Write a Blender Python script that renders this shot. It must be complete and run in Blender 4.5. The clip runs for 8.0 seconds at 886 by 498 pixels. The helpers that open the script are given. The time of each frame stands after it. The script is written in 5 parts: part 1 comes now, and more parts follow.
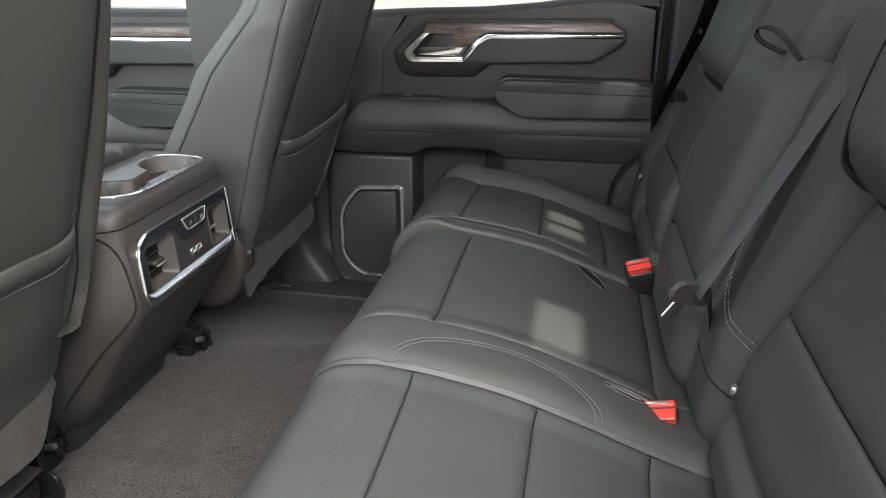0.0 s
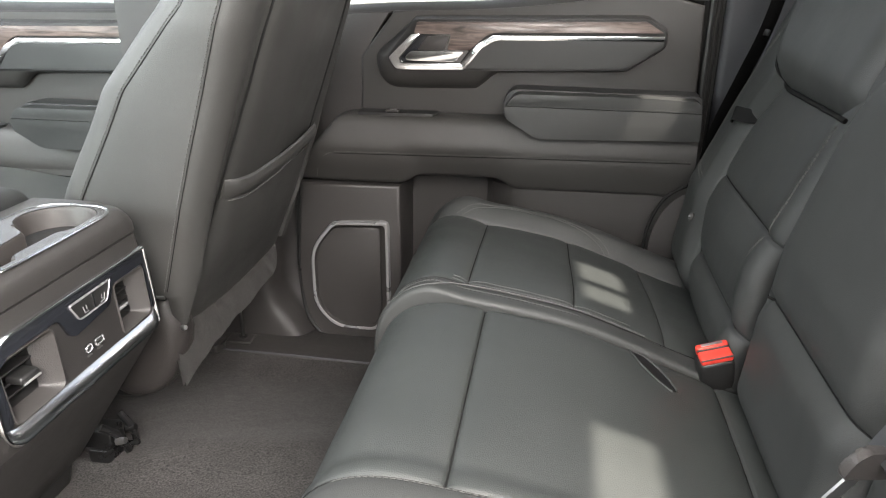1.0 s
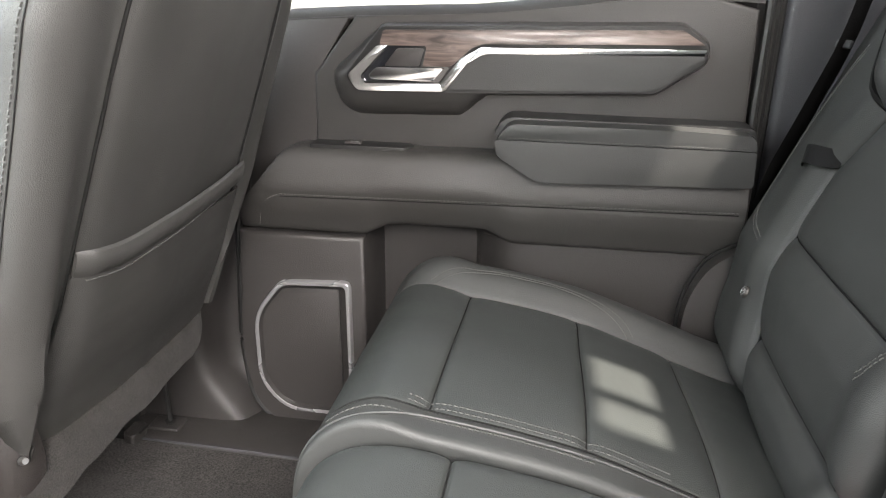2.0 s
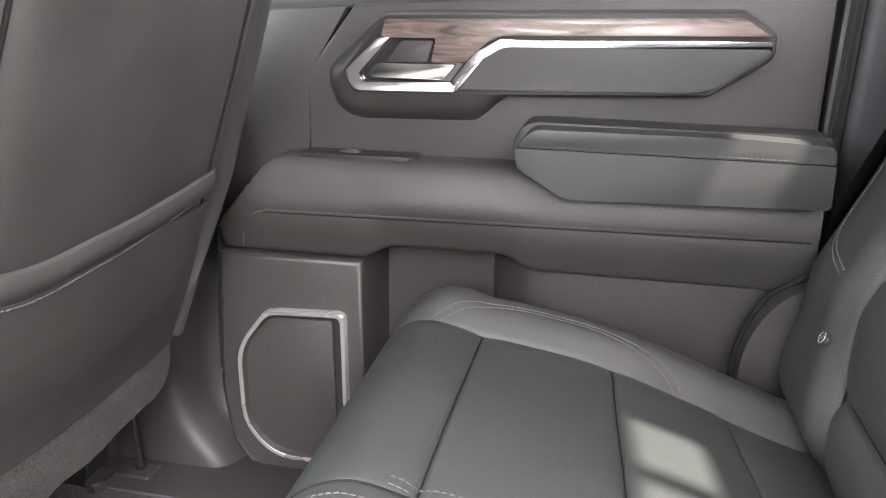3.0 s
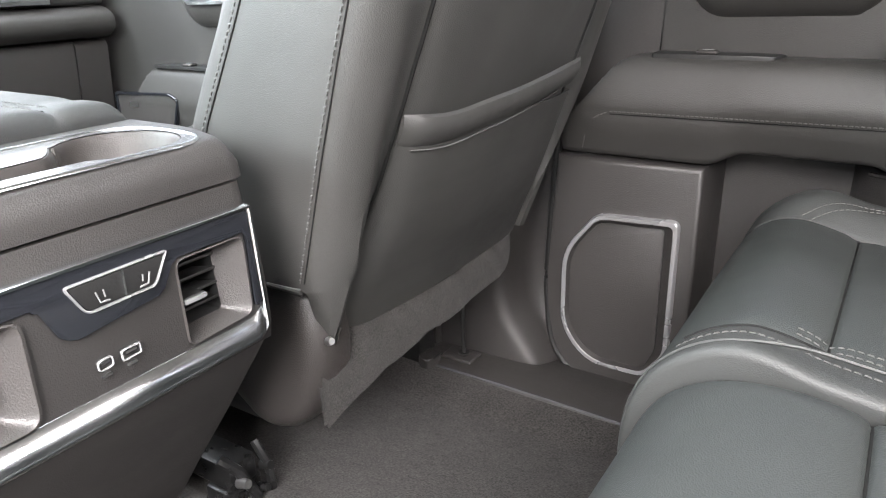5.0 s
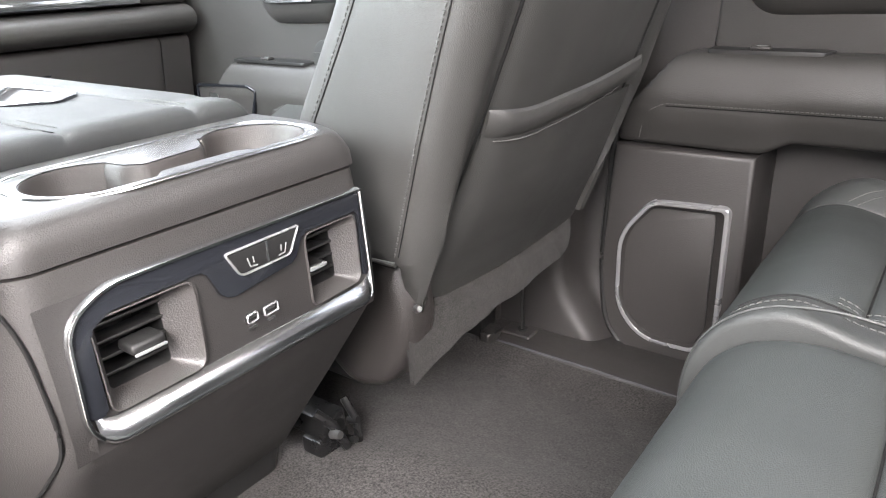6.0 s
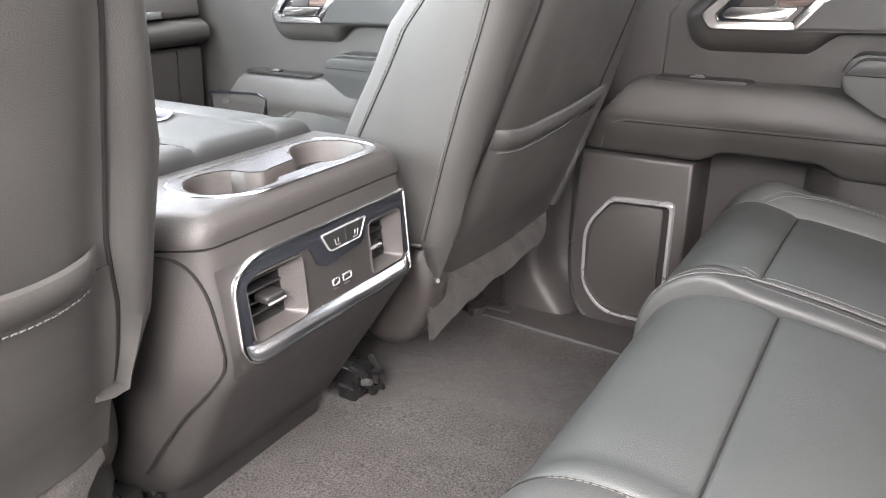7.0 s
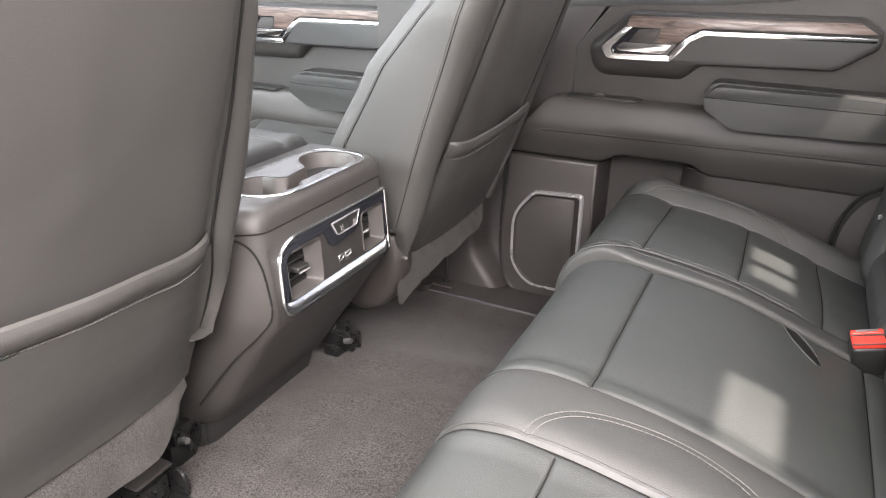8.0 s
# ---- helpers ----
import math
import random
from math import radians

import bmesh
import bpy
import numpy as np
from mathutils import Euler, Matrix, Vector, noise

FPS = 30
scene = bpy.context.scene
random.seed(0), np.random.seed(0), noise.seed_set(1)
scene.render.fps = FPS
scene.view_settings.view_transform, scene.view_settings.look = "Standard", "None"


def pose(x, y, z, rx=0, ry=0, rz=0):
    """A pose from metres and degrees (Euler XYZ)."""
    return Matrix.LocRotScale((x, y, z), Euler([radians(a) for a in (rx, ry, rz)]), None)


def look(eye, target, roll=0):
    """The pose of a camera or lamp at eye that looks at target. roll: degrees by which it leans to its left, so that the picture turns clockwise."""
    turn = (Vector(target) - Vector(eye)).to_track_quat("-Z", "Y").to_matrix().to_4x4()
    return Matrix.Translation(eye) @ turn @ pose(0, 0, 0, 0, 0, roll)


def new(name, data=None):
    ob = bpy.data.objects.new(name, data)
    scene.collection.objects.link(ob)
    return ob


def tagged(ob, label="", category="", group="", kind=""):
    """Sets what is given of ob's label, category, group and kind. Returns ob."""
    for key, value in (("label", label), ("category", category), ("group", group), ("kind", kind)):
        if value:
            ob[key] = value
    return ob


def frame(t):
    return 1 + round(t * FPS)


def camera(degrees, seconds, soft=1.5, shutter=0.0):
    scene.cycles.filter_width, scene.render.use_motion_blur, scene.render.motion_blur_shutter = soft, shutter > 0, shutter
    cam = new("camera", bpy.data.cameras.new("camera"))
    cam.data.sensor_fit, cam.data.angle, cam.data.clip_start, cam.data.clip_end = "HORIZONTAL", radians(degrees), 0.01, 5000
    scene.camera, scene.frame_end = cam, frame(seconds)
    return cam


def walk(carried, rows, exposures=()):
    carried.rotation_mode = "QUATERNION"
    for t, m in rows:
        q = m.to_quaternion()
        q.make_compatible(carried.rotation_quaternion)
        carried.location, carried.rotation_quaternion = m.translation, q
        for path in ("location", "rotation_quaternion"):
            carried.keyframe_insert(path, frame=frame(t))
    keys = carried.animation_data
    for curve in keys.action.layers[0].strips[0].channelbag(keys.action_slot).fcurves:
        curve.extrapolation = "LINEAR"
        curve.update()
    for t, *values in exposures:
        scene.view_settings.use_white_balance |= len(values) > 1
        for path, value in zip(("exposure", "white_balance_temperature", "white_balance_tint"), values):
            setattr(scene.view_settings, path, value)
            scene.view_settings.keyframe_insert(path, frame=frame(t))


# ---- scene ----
cam = camera(63.5, 8.0, 1.1)
PATH = [
    (0, (0.098, 0.109, 0.889), (-0.24, 1.938, 0.154), 0.0),
    (0.5, (0.057, 0.252, 0.875), (-0.248, 2.086, 0.137), 0.3),
    (1, (0.008, 0.437, 0.863), (-0.275, 2.275, 0.126), 0.3),
    (1.5, (0.006, 0.607, 0.847), (-0.288, 2.445, 0.116), 0.2),
    (1.7, (0.011, 0.668, 0.84), (-0.29, 2.511, 0.122), 0.3),
    (3, (0.006, 0.903, 0.784), (-0.379, 2.757, 0.14), 0.6),
    (3.5, (-0.012, 0.909, 0.763), (-0.517, 2.73, 0.109), 0.3),
    (4, (-0.041, 0.893, 0.737), (-0.748, 2.639, 0.066), -0.3),
    (4.5, (-0.066, 0.862, 0.717), (-0.946, 2.522, 0.03), -1.0),
    (5, (-0.074, 0.824, 0.703), (-1.101, 2.385, -0.01), -1.7),
    (5.2, (-0.071, 0.813, 0.703), (-1.139, 2.343, -0.016), -2.0),
    (6.3, (-0.047, 0.691, 0.744), (-1.161, 2.175, -0.002), -2.4),
    (6.5, (-0.034, 0.654, 0.757), (-1.128, 2.15, 0.006), -2.1),
    (7, (0.003, 0.527, 0.801), (-1.005, 2.076, 0.038), -0.9),
    (7.5, (0.029, 0.394, 0.85), (-0.88, 1.999, 0.075), -0.0),
    (8, (0.076, 0.264, 0.896), (-0.73, 1.917, 0.112), 0.6),
]
from functools import lru_cache

EXPOSURES = [(0.0, 2.45, 6700, 11), (0.25, 2.87, 6700, 11), (0.5, 3.22, 6800, 11), (1.0, 3.25, 6850, 12), (1.5, 3.45, 6900, 12), (3.0, 4.02, 6700, 16), (3.5, 3.98, 6700, 16), (4.5, 3.97, 6630, 14), (5.0, 3.82, 6600, 13), (7.0, 3.92, 6800, 17), (8.0, 3.53, 6900, 18)]
walk(cam, [(t, look(eye, target, roll)) for t, eye, target, roll in PATH], EXPOSURES)

# ---- sky, sun ----
MID = 1.015          # centre line of the cab
world = bpy.data.worlds.new("sky")
scene.world = world
world.use_nodes = True
SUN_ELEVATION, SUN_AZIMUTH = 63.2, -29.2   # azimuth: from +x towards +y
wn = world.node_tree
sky = wn.nodes.new("ShaderNodeTexSky")
sky.sky_type = "NISHITA"
sky.sun_disc = False
sky.sun_elevation = radians(SUN_ELEVATION)
sky.sun_rotation = radians(90 - SUN_AZIMUTH)
haze = wn.nodes.new("ShaderNodeHueSaturation")   # thin haze pales the blue
haze.inputs["Saturation"].default_value = 0.45
wn.links.new(sky.outputs[0], haze.inputs["Color"])
wn.links.new(haze.outputs[0], wn.nodes["Background"].inputs[0])
wn.nodes["Background"].inputs[1].default_value = 0.05
sun_data = bpy.data.lights.new("sun", "SUN")
sun_data.energy, sun_data.angle, sun_data.color = 2.2, radians(1.2), (1.0, 0.95, 0.87)
sun_from = Vector((math.cos(radians(SUN_ELEVATION)) * math.cos(radians(SUN_AZIMUTH)),
                   math.cos(radians(SUN_ELEVATION)) * math.sin(radians(SUN_AZIMUTH)), math.sin(radians(SUN_ELEVATION))))
sun = new("sun", sun_data)
sun.matrix_world = look(sun_from * 30, (0, 0, 0))

sky.dust_density, sky.ozone_density = 4.0, 0.4
# the sky's light through the open rear door
door_light = bpy.data.lights.new("open_door", "AREA")
door_light.shape, door_light.size, door_light.size_y, door_light.energy, door_light.color = "RECTANGLE", 0.85, 0.60, 5.3, (1.0, 0.985, 0.97)
door_light.spread = radians(94)
new("open_door", door_light).matrix_world = look((0.14, -0.08, 1.30), (-0.32, 0.66, 0.34))

# the sky's light through the rear window
rear_light = bpy.data.lights.new("rear_window", "AREA")
rear_light.shape, rear_light.size, rear_light.size_y, rear_light.energy, rear_light.color = "RECTANGLE", 1.05, 0.30, 1.9, (1.0, 0.985, 0.97)
new("rear_window", rear_light).matrix_world = look((0.60, MID, 1.10), (-0.40, MID, 0.55))

# the sky's light through the windscreen
screen_light = bpy.data.lights.new("windscreen", "AREA")
screen_light.shape, screen_light.size, screen_light.size_y, screen_light.energy, screen_light.color = "RECTANGLE", 1.3, 0.6, 2.0, (0.84, 0.94, 1.0)
new("windscreen", screen_light).matrix_world = look((-1.52, 1.0, 1.14), (-0.6, 1.0, 0.55))

# the sky's light through the driver's window
side_light = bpy.data.lights.new("side_window", "AREA")
side_light.shape, side_light.size, side_light.size_y, side_light.energy, side_light.color = "RECTANGLE", 0.95, 0.42, 1.4, (0.84, 0.98, 1.0)
side_light.spread = radians(110)
new("side_window", side_light).matrix_world = look((-1.16, 0.30, 1.02), (-0.80, 1.3, 0.62))

# fill lamp added below the assumed, unseen sunroof, for steeper light on the door
top_fill = bpy.data.lights.new("sunroof", "AREA")
top_fill.shape, top_fill.size, top_fill.size_y, top_fill.energy, top_fill.color = "RECTANGLE", 0.53, 0.64, 1.4, (0.90, 0.97, 1.0)
new("sunroof", top_fill).matrix_world = look((-0.675, MID, 1.314), (-0.674, MID, 0.4))

# fill lamp added under the unseen roof slot, for light from above
roof_light = bpy.data.lights.new("roof_slot_fill", "AREA")
roof_light.shape, roof_light.size, roof_light.size_y, roof_light.energy, roof_light.color = "RECTANGLE", 0.92, 0.09, 0.5, (1.0, 0.98, 0.98)
new("roof_slot_fill", roof_light).matrix_world = look((0.49, 1.20, 1.314), (0.35, 1.20, 0.9))


# ---- materials ----
def material(name, base, rough=0.5, metal=0.0, vary=0.12, vary_scale=9.0, grain=0.0, grain_scale=600.0, kind="noise",
             coat=0.0, rough_vary=0.06, detail_mix=0.018, spec=0.5, sheen=0.0, speck=0.2):
    m = bpy.data.materials.new(name)
    m.use_nodes = True
    nt = m.node_tree
    n, lk = nt.nodes, nt.links
    b = n["Principled BSDF"]
    b.inputs["Metallic"].default_value = metal
    b.inputs["Coat Weight"].default_value = coat
    b.inputs["Coat Roughness"].default_value = 0.05
    b.inputs["Specular IOR Level"].default_value = spec
    if sheen:
        b.inputs["Sheen Weight"].default_value = sheen
        b.inputs["Sheen Roughness"].default_value = 0.5
    tc = n.new("ShaderNodeTexCoord")
    big = n.new("ShaderNodeTexNoise")
    big.inputs["Scale"].default_value, big.inputs["Detail"].default_value = vary_scale, 4
    lk.new(tc.outputs["Object"], big.inputs["Vector"])
    fine = n.new("ShaderNodeTexNoise")
    fine.inputs["Scale"].default_value, fine.inputs["Detail"].default_value = grain_scale * 0.5, 2
    lk.new(tc.outputs["Object"], fine.inputs["Vector"])
    mix = n.new("ShaderNodeMix")
    mix.data_type, mix.blend_type = "RGBA", "MIX"
    mix.inputs[6].default_value = (*[c * (1 - vary) for c in base], 1)
    mix.inputs[7].default_value = (*[c * (1 + vary) for c in base], 1)
    lk.new(big.outputs["Fac"], mix.inputs[0])
    hue = n.new("ShaderNodeMix")
    hue.data_type, hue.blend_type = "RGBA", "MIX"
    hue.inputs[0].default_value = min(1.0, detail_mix * 5)
    lk.new(mix.outputs[2], hue.inputs[6])
    val = n.new("ShaderNodeMix")
    val.data_type, val.blend_type = "RGBA", "MULTIPLY"
    val.inputs[0].default_value = 1.0
    ramp = n.new("ShaderNodeMapRange")
    ramp.inputs["From Min"].default_value, ramp.inputs["From Max"].default_value = 0.5 - speck, 0.5 + speck
    ramp.inputs["To Min"].default_value, ramp.inputs["To Max"].default_value = 0.3, 1.7
    lk.new(fine.outputs["Fac"], ramp.inputs["Value"])
    lk.new(mix.outputs[2], val.inputs[6])
    lk.new(ramp.outputs[0], val.inputs[7])
    lk.new(val.outputs[2], hue.inputs[7])
    lk.new(hue.outputs[2], b.inputs["Base Color"])
    rr = n.new("ShaderNodeMapRange")
    rr.inputs["From Min"].default_value, rr.inputs["From Max"].default_value = 0.3, 0.7
    rr.inputs["To Min"].default_value, rr.inputs["To Max"].default_value = max(0.02, rough - rough_vary), min(1, rough + rough_vary)
    lk.new(big.outputs["Fac"], rr.inputs["Value"])
    lk.new(rr.outputs[0], b.inputs["Roughness"])
    if grain:
        if kind == "leather":
            tex = n.new("ShaderNodeTexVoronoi")
            tex.feature = "SMOOTH_F1"
            tex.inputs["Scale"].default_value = grain_scale
            out = tex.outputs["Distance"]
        elif kind == "dots":
            tex = n.new("ShaderNodeTexVoronoi")
            tex.feature = "F1"
            tex.inputs["Randomness"].default_value = 0.15
            tex.inputs["Scale"].default_value = grain_scale
            out = tex.outputs["Distance"]
        elif kind == "weave":
            tex = n.new("ShaderNodeTexWave")
            tex.inputs["Scale"].default_value = grain_scale
            tex.inputs["Distortion"].default_value = 0.6
            out = tex.outputs["Fac"]
        else:
            tex = n.new("ShaderNodeTexNoise")
            tex.inputs["Scale"].default_value = grain_scale
            tex.inputs["Detail"].default_value = 3
            out = tex.outputs["Fac"]
        lk.new(tc.outputs["Object"], tex.inputs["Vector"])
        wav = n.new("ShaderNodeTexNoise")
        wav.inputs["Scale"].default_value, wav.inputs["Detail"].default_value = vary_scale * 2.0, 2
        lk.new(tc.outputs["Object"], wav.inputs["Vector"])
        b2 = n.new("ShaderNodeBump")
        b2.inputs["Strength"].default_value, b2.inputs["Distance"].default_value = 0.25, 0.004
        lk.new(wav.outputs["Fac"], b2.inputs["Height"])
        bump = n.new("ShaderNodeBump")
        bump.inputs["Strength"].default_value, bump.inputs["Distance"].default_value = grain, 0.001
        lk.new(out, bump.inputs["Height"])
        lk.new(b2.outputs[0], bump.inputs["Normal"])
        lk.new(bump.outputs[0], b.inputs["Normal"])
    return m


LEATHER = material("leather", (0.030, 0.0315, 0.0305), 0.58, vary=0.10, grain=0.22, grain_scale=1100, kind="leather")
LEATHER_PERF = material("perforated_leather", (0.0275, 0.0305, 0.0295), 0.50, vary=0.10, grain=0.30, grain_scale=1100, kind="leather")
LEATHER_BACK = material("seat_back_vinyl", (0.033, 0.0325, 0.0310), 0.50, vary=0.10, grain=0.22, grain_scale=1100, kind="leather")
SOFT = material("soft_door_skin", (0.034, 0.0325, 0.0308), 0.48, vary=0.08, grain=0.3, grain_scale=1200, kind="leather")
LEATHER_DARK = material("dark_leather", (0.022, 0.023, 0.0225), 0.46, vary=0.10, grain=0.22, grain_scale=1100, kind="leather")
LID = material("lid_leather", (0.017, 0.0185, 0.019), 0.66, vary=0.10, grain=0.3, grain_scale=1100, kind="leather")
PLASTIC = material("grained_plastic", (0.032, 0.0295, 0.0285), 0.43, vary=0.08, grain=0.5, grain_scale=800)
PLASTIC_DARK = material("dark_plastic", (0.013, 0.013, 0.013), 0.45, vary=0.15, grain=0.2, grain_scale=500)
BLACK_STEEL = material("black_steel", (0.007, 0.007, 0.0072), 0.30, vary=0.2, vary_scale=60)
GLOSS = material("gloss_black", (0.012, 0.013, 0.016), 0.10, coat=0.6, vary=0.05, rough_vary=0.03)
CHROME = material("satin_chrome", (0.66, 0.67, 0.68), 0.16, metal=1.0, vary=0.04, rough_vary=0.06, detail_mix=0.0)
SILVER = material("satin_silver", (0.46, 0.46, 0.47), 0.30, metal=0.7, vary=0.05, detail_mix=0.0)
CAP = material("console_cap", (0.027, 0.0252, 0.0243), 0.42, vary=0.08, grain=0.4, grain_scale=900)
SATIN = material("satin_plate", (0.040, 0.038, 0.037), 0.24, vary=0.05, rough_vary=0.04)
LINER = material("cup_liner", (0.028, 0.024, 0.022), 0.5, vary=0.08, grain=0.3, grain_scale=900)
PILLAR = material("pillar_skin", (0.040, 0.040, 0.045), 0.6, vary=0.06, grain=0.3, grain_scale=800)
CARPET = material("carpet", (0.034, 0.0315, 0.0307), 0.95, vary=0.42, vary_scale=26, grain=0.5, grain_scale=800, detail_mix=0.2, speck=0.24, spec=0.1, sheen=0.06)
FELT = material("felt", (0.026, 0.0246, 0.0236), 0.95, vary=0.34, vary_scale=34, grain=0.5, grain_scale=1300, detail_mix=0.2, speck=0.25, spec=0.1, sheen=0.06)
PLATE = material("console_plate", (0.020, 0.0185, 0.018), 0.50, vary=0.08, grain=0.35, grain_scale=900)
COVER = material("hinge_cover_plastic", (0.026, 0.0232, 0.0222), 0.38, vary=0.08, grain=0.5, grain_scale=800)
PRINT = material("grey_print", (0.17, 0.17, 0.17), 0.5, vary=0.03)
RED = material("red_button", (0.62, 0.045, 0.03), 0.35, vary=0.08, vary_scale=60)
BELT = material("belt_webbing", (0.040, 0.0425, 0.046), 0.6, vary=0.06, grain=0.3, grain_scale=900)
BELT_DARK = material("dark_webbing", (0.007, 0.007, 0.0074), 0.75, vary=0.06, grain=0.3, grain_scale=900, spec=0.15)
STEEL = material("steel", (0.5, 0.5, 0.5), 0.35, metal=1.0, vary=0.1, vary_scale=40)
THREAD = material("thread", (0.072, 0.071, 0.067), 0.8, vary=0.1, vary_scale=300)
THREAD_DARK = material("dark_thread", (0.05, 0.05, 0.048), 0.7, vary=0.1, vary_scale=300)
SEAM = material("black_seam_thread", (0.006, 0.006, 0.006), 0.8, vary=0.05, spec=0.2)
HEADLINER = material("headliner", (0.16, 0.157, 0.15), 0.95, vary=0.06, grain=0.3, grain_scale=500)
PAINT = material("body_paint", (0.30, 0.31, 0.32), 0.3, coat=0.7, vary=0.03)
CONCRETE = material("concrete", (0.23, 0.222, 0.212), 0.9, vary=0.15, vary_scale=0.8, grain=0.3, grain_scale=60)


def wood_material():
    m = material("ash_wood", (0.11, 0.075, 0.06), 0.34, coat=0.2, vary=0.3, vary_scale=12)
    n, lk = m.node_tree.nodes, m.node_tree.links
    tc = n.new("ShaderNodeTexCoord")
    mp = n.new("ShaderNodeMapping")
    mp.inputs["Scale"].default_value = (9, 60, 70)
    w = n.new("ShaderNodeTexNoise")
    w.inputs["Scale"].default_value, w.inputs["Detail"].default_value, w.inputs["Distortion"].default_value = 1.6, 6, 1.4
    cr = n.new("ShaderNodeValToRGB")
    cr.color_ramp.elements[0].position, cr.color_ramp.elements[0].color = 0.32, (0.035, 0.024, 0.021, 1)
    cr.color_ramp.elements[1].position, cr.color_ramp.elements[1].color = 0.72, (0.17, 0.128, 0.112, 1)
    lk.new(tc.outputs["Object"], mp.inputs["Vector"])
    lk.new(mp.outputs[0], w.inputs["Vector"])
    lk.new(w.outputs["Fac"], cr.inputs[0])
    lk.new(cr.outputs[0], n["Principled BSDF"].inputs["Base Color"])
    return m


WOOD = wood_material()


def glass_material():
    m = bpy.data.materials.new("window_glass")
    m.use_nodes = True
    b = m.node_tree.nodes["Principled BSDF"]
    b.inputs["Base Color"].default_value = (0.9, 0.93, 0.92, 1)
    b.inputs["Roughness"].default_value = 0.0
    b.inputs["Transmission Weight"].default_value = 1.0
    b.inputs["IOR"].default_value = 1.45
    return m


GLASS = glass_material()


# ---- mesh helpers ----
def thing(name, label, category, group="", kind="", at=(0, 0, 0)):
    ob = new(name)
    ob.empty_display_size = 0.05
    ob.location = at
    return tagged(ob, label, category, group, kind)


def part(name, data, mat, parent=None, label=""):
    """One mesh object from a bmesh or a (verts, faces) pair, under a thing or part. Coordinates are the world's."""
    me = bpy.data.meshes.new(name)
    if isinstance(data, tuple):
        me.from_pydata([tuple(v) for v in data[0]], [], data[1])
        bm = bmesh.new()
        bm.from_mesh(me)
    else:
        bm = data
    bmesh.ops.recalc_face_normals(bm, faces=bm.faces)
    bm.to_mesh(me)
    bm.free()
    me.shade_smooth()
    me.set_sharp_from_angle(angle=radians(38))
    me.materials.append(mat)
    ob = new(name, me)
    if parent is not None:
        ob.parent = parent
        top, off = parent, Vector((0, 0, 0))
        while top is not None:
            off += Vector(top.location)
            top = top.parent
        ob.location = -off if parent.data is None else (0, 0, 0)
    if label:
        ob["label"] = label
    return ob


def setting(name, data, mat, label, category=""):
    return tagged(part(name, data, mat), label, category or name.replace("_", " "), kind="structure")


def spline(points, n):
    """n points along a smooth curve through the given ones, at even steps of length."""
    P = np.array(points, float)
    A = np.vstack([2 * P[0] - P[1], P, 2 * P[-1] - P[-2]])
    out = []
    for i in range(1, len(A) - 2):
        p0, p1, p2, p3 = A[i - 1], A[i], A[i + 1], A[i + 2]
        d0, d1, d2 = (max(1e-6, np.linalg.norm(b - a)) ** 0.5 for a, b in ((p0, p1), (p1, p2), (p2, p3)))
        t0, t1, t2, t3 = 0, d0, d0 + d1, d0 + d1 + d2
        for t in np.linspace(t1, t2, 24, endpoint=False):
            a1 = (t1 - t) / d0 * p0 + t / d0 * p1
            a2 = (t2 - t) / d1 * p1 + (t - t1) / d1 * p2
            a3 = (t3 - t) / d2 * p2 + (t - t2) / d2 * p3
            b1 = (t2 - t) / (d0 + d1) * a1 + t / (d0 + d1) * a2
            b2 = (t3 - t) / (d1 + d2) * a2 + (t - t1) / (d1 + d2) * a3
            out.append((t2 - t) / d1 * b1 + (t - t1) / d1 * b2)
    out.append(P[-1])
    return even(np.array(out), n)


def even(Q, n):
    d = np.concatenate([[0], np.cumsum(np.linalg.norm(np.diff(Q, axis=0), axis=1))])
    s = np.linspace(0, d[-1], n)
    return np.stack([np.interp(s, d, Q[:, k]) for k in range(Q.shape[1])], 1)


def sheet(rows, close_u=False, close_v=False):
    """Verts and faces of a grid of points: a list of rows of equal length."""
    nv, nu = len(rows), len(rows[0])
    verts = [tuple(p) for r in rows for p in r]
    faces = []
    for j in range(nv if close_v else nv - 1):
        for i in range(nu if close_u else nu - 1):
            a, b = j * nu + i, j * nu + (i + 1) % nu
            c, d = ((j + 1) % nv) * nu + (i + 1) % nu, ((j + 1) % nv) * nu + i
            faces.append((a, b, c, d))
    return verts, faces


def capped(rows):
    """A closed loft: rows are closed loops, the first and last are filled."""
    v, f = sheet(rows, close_u=True)
    n = len(rows[0])
    f.append(tuple(range(n))[::-1])
    f.append(tuple(range(len(v) - n, len(v))))
    return v, f


def merged(*meshes):
    V, F = [], []
    for v, f in meshes:
        o = len(V)
        V += list(v)
        F += [tuple(i + o for i in q) for q in f]
    return V, F


def slab(poly, axis, near, far, bevel=0.0, seg=3):
    """A polygon (pairs in the two other axes) pulled from near to far along an axis; the near rim is rounded."""
    bm = bmesh.new()
    k = "xyz".index(axis)

    def full(p, d):
        q = list(p)
        q.insert(k, d)
        return q
    a = [bm.verts.new(full(p, near)) for p in poly]
    b = [bm.verts.new(full(p, far)) for p in poly]
    top = bm.faces.new(a)
    bm.faces.new(b[::-1])
    for i in range(len(poly)):
        j = (i + 1) % len(poly)
        bm.faces.new((a[j], a[i], b[i], b[j]))
    if bevel:
        bmesh.ops.bevel(bm, geom=list(top.edges), offset=bevel, segments=seg, profile=0.5, affect="EDGES", clamp_overlap=True)
    return bm


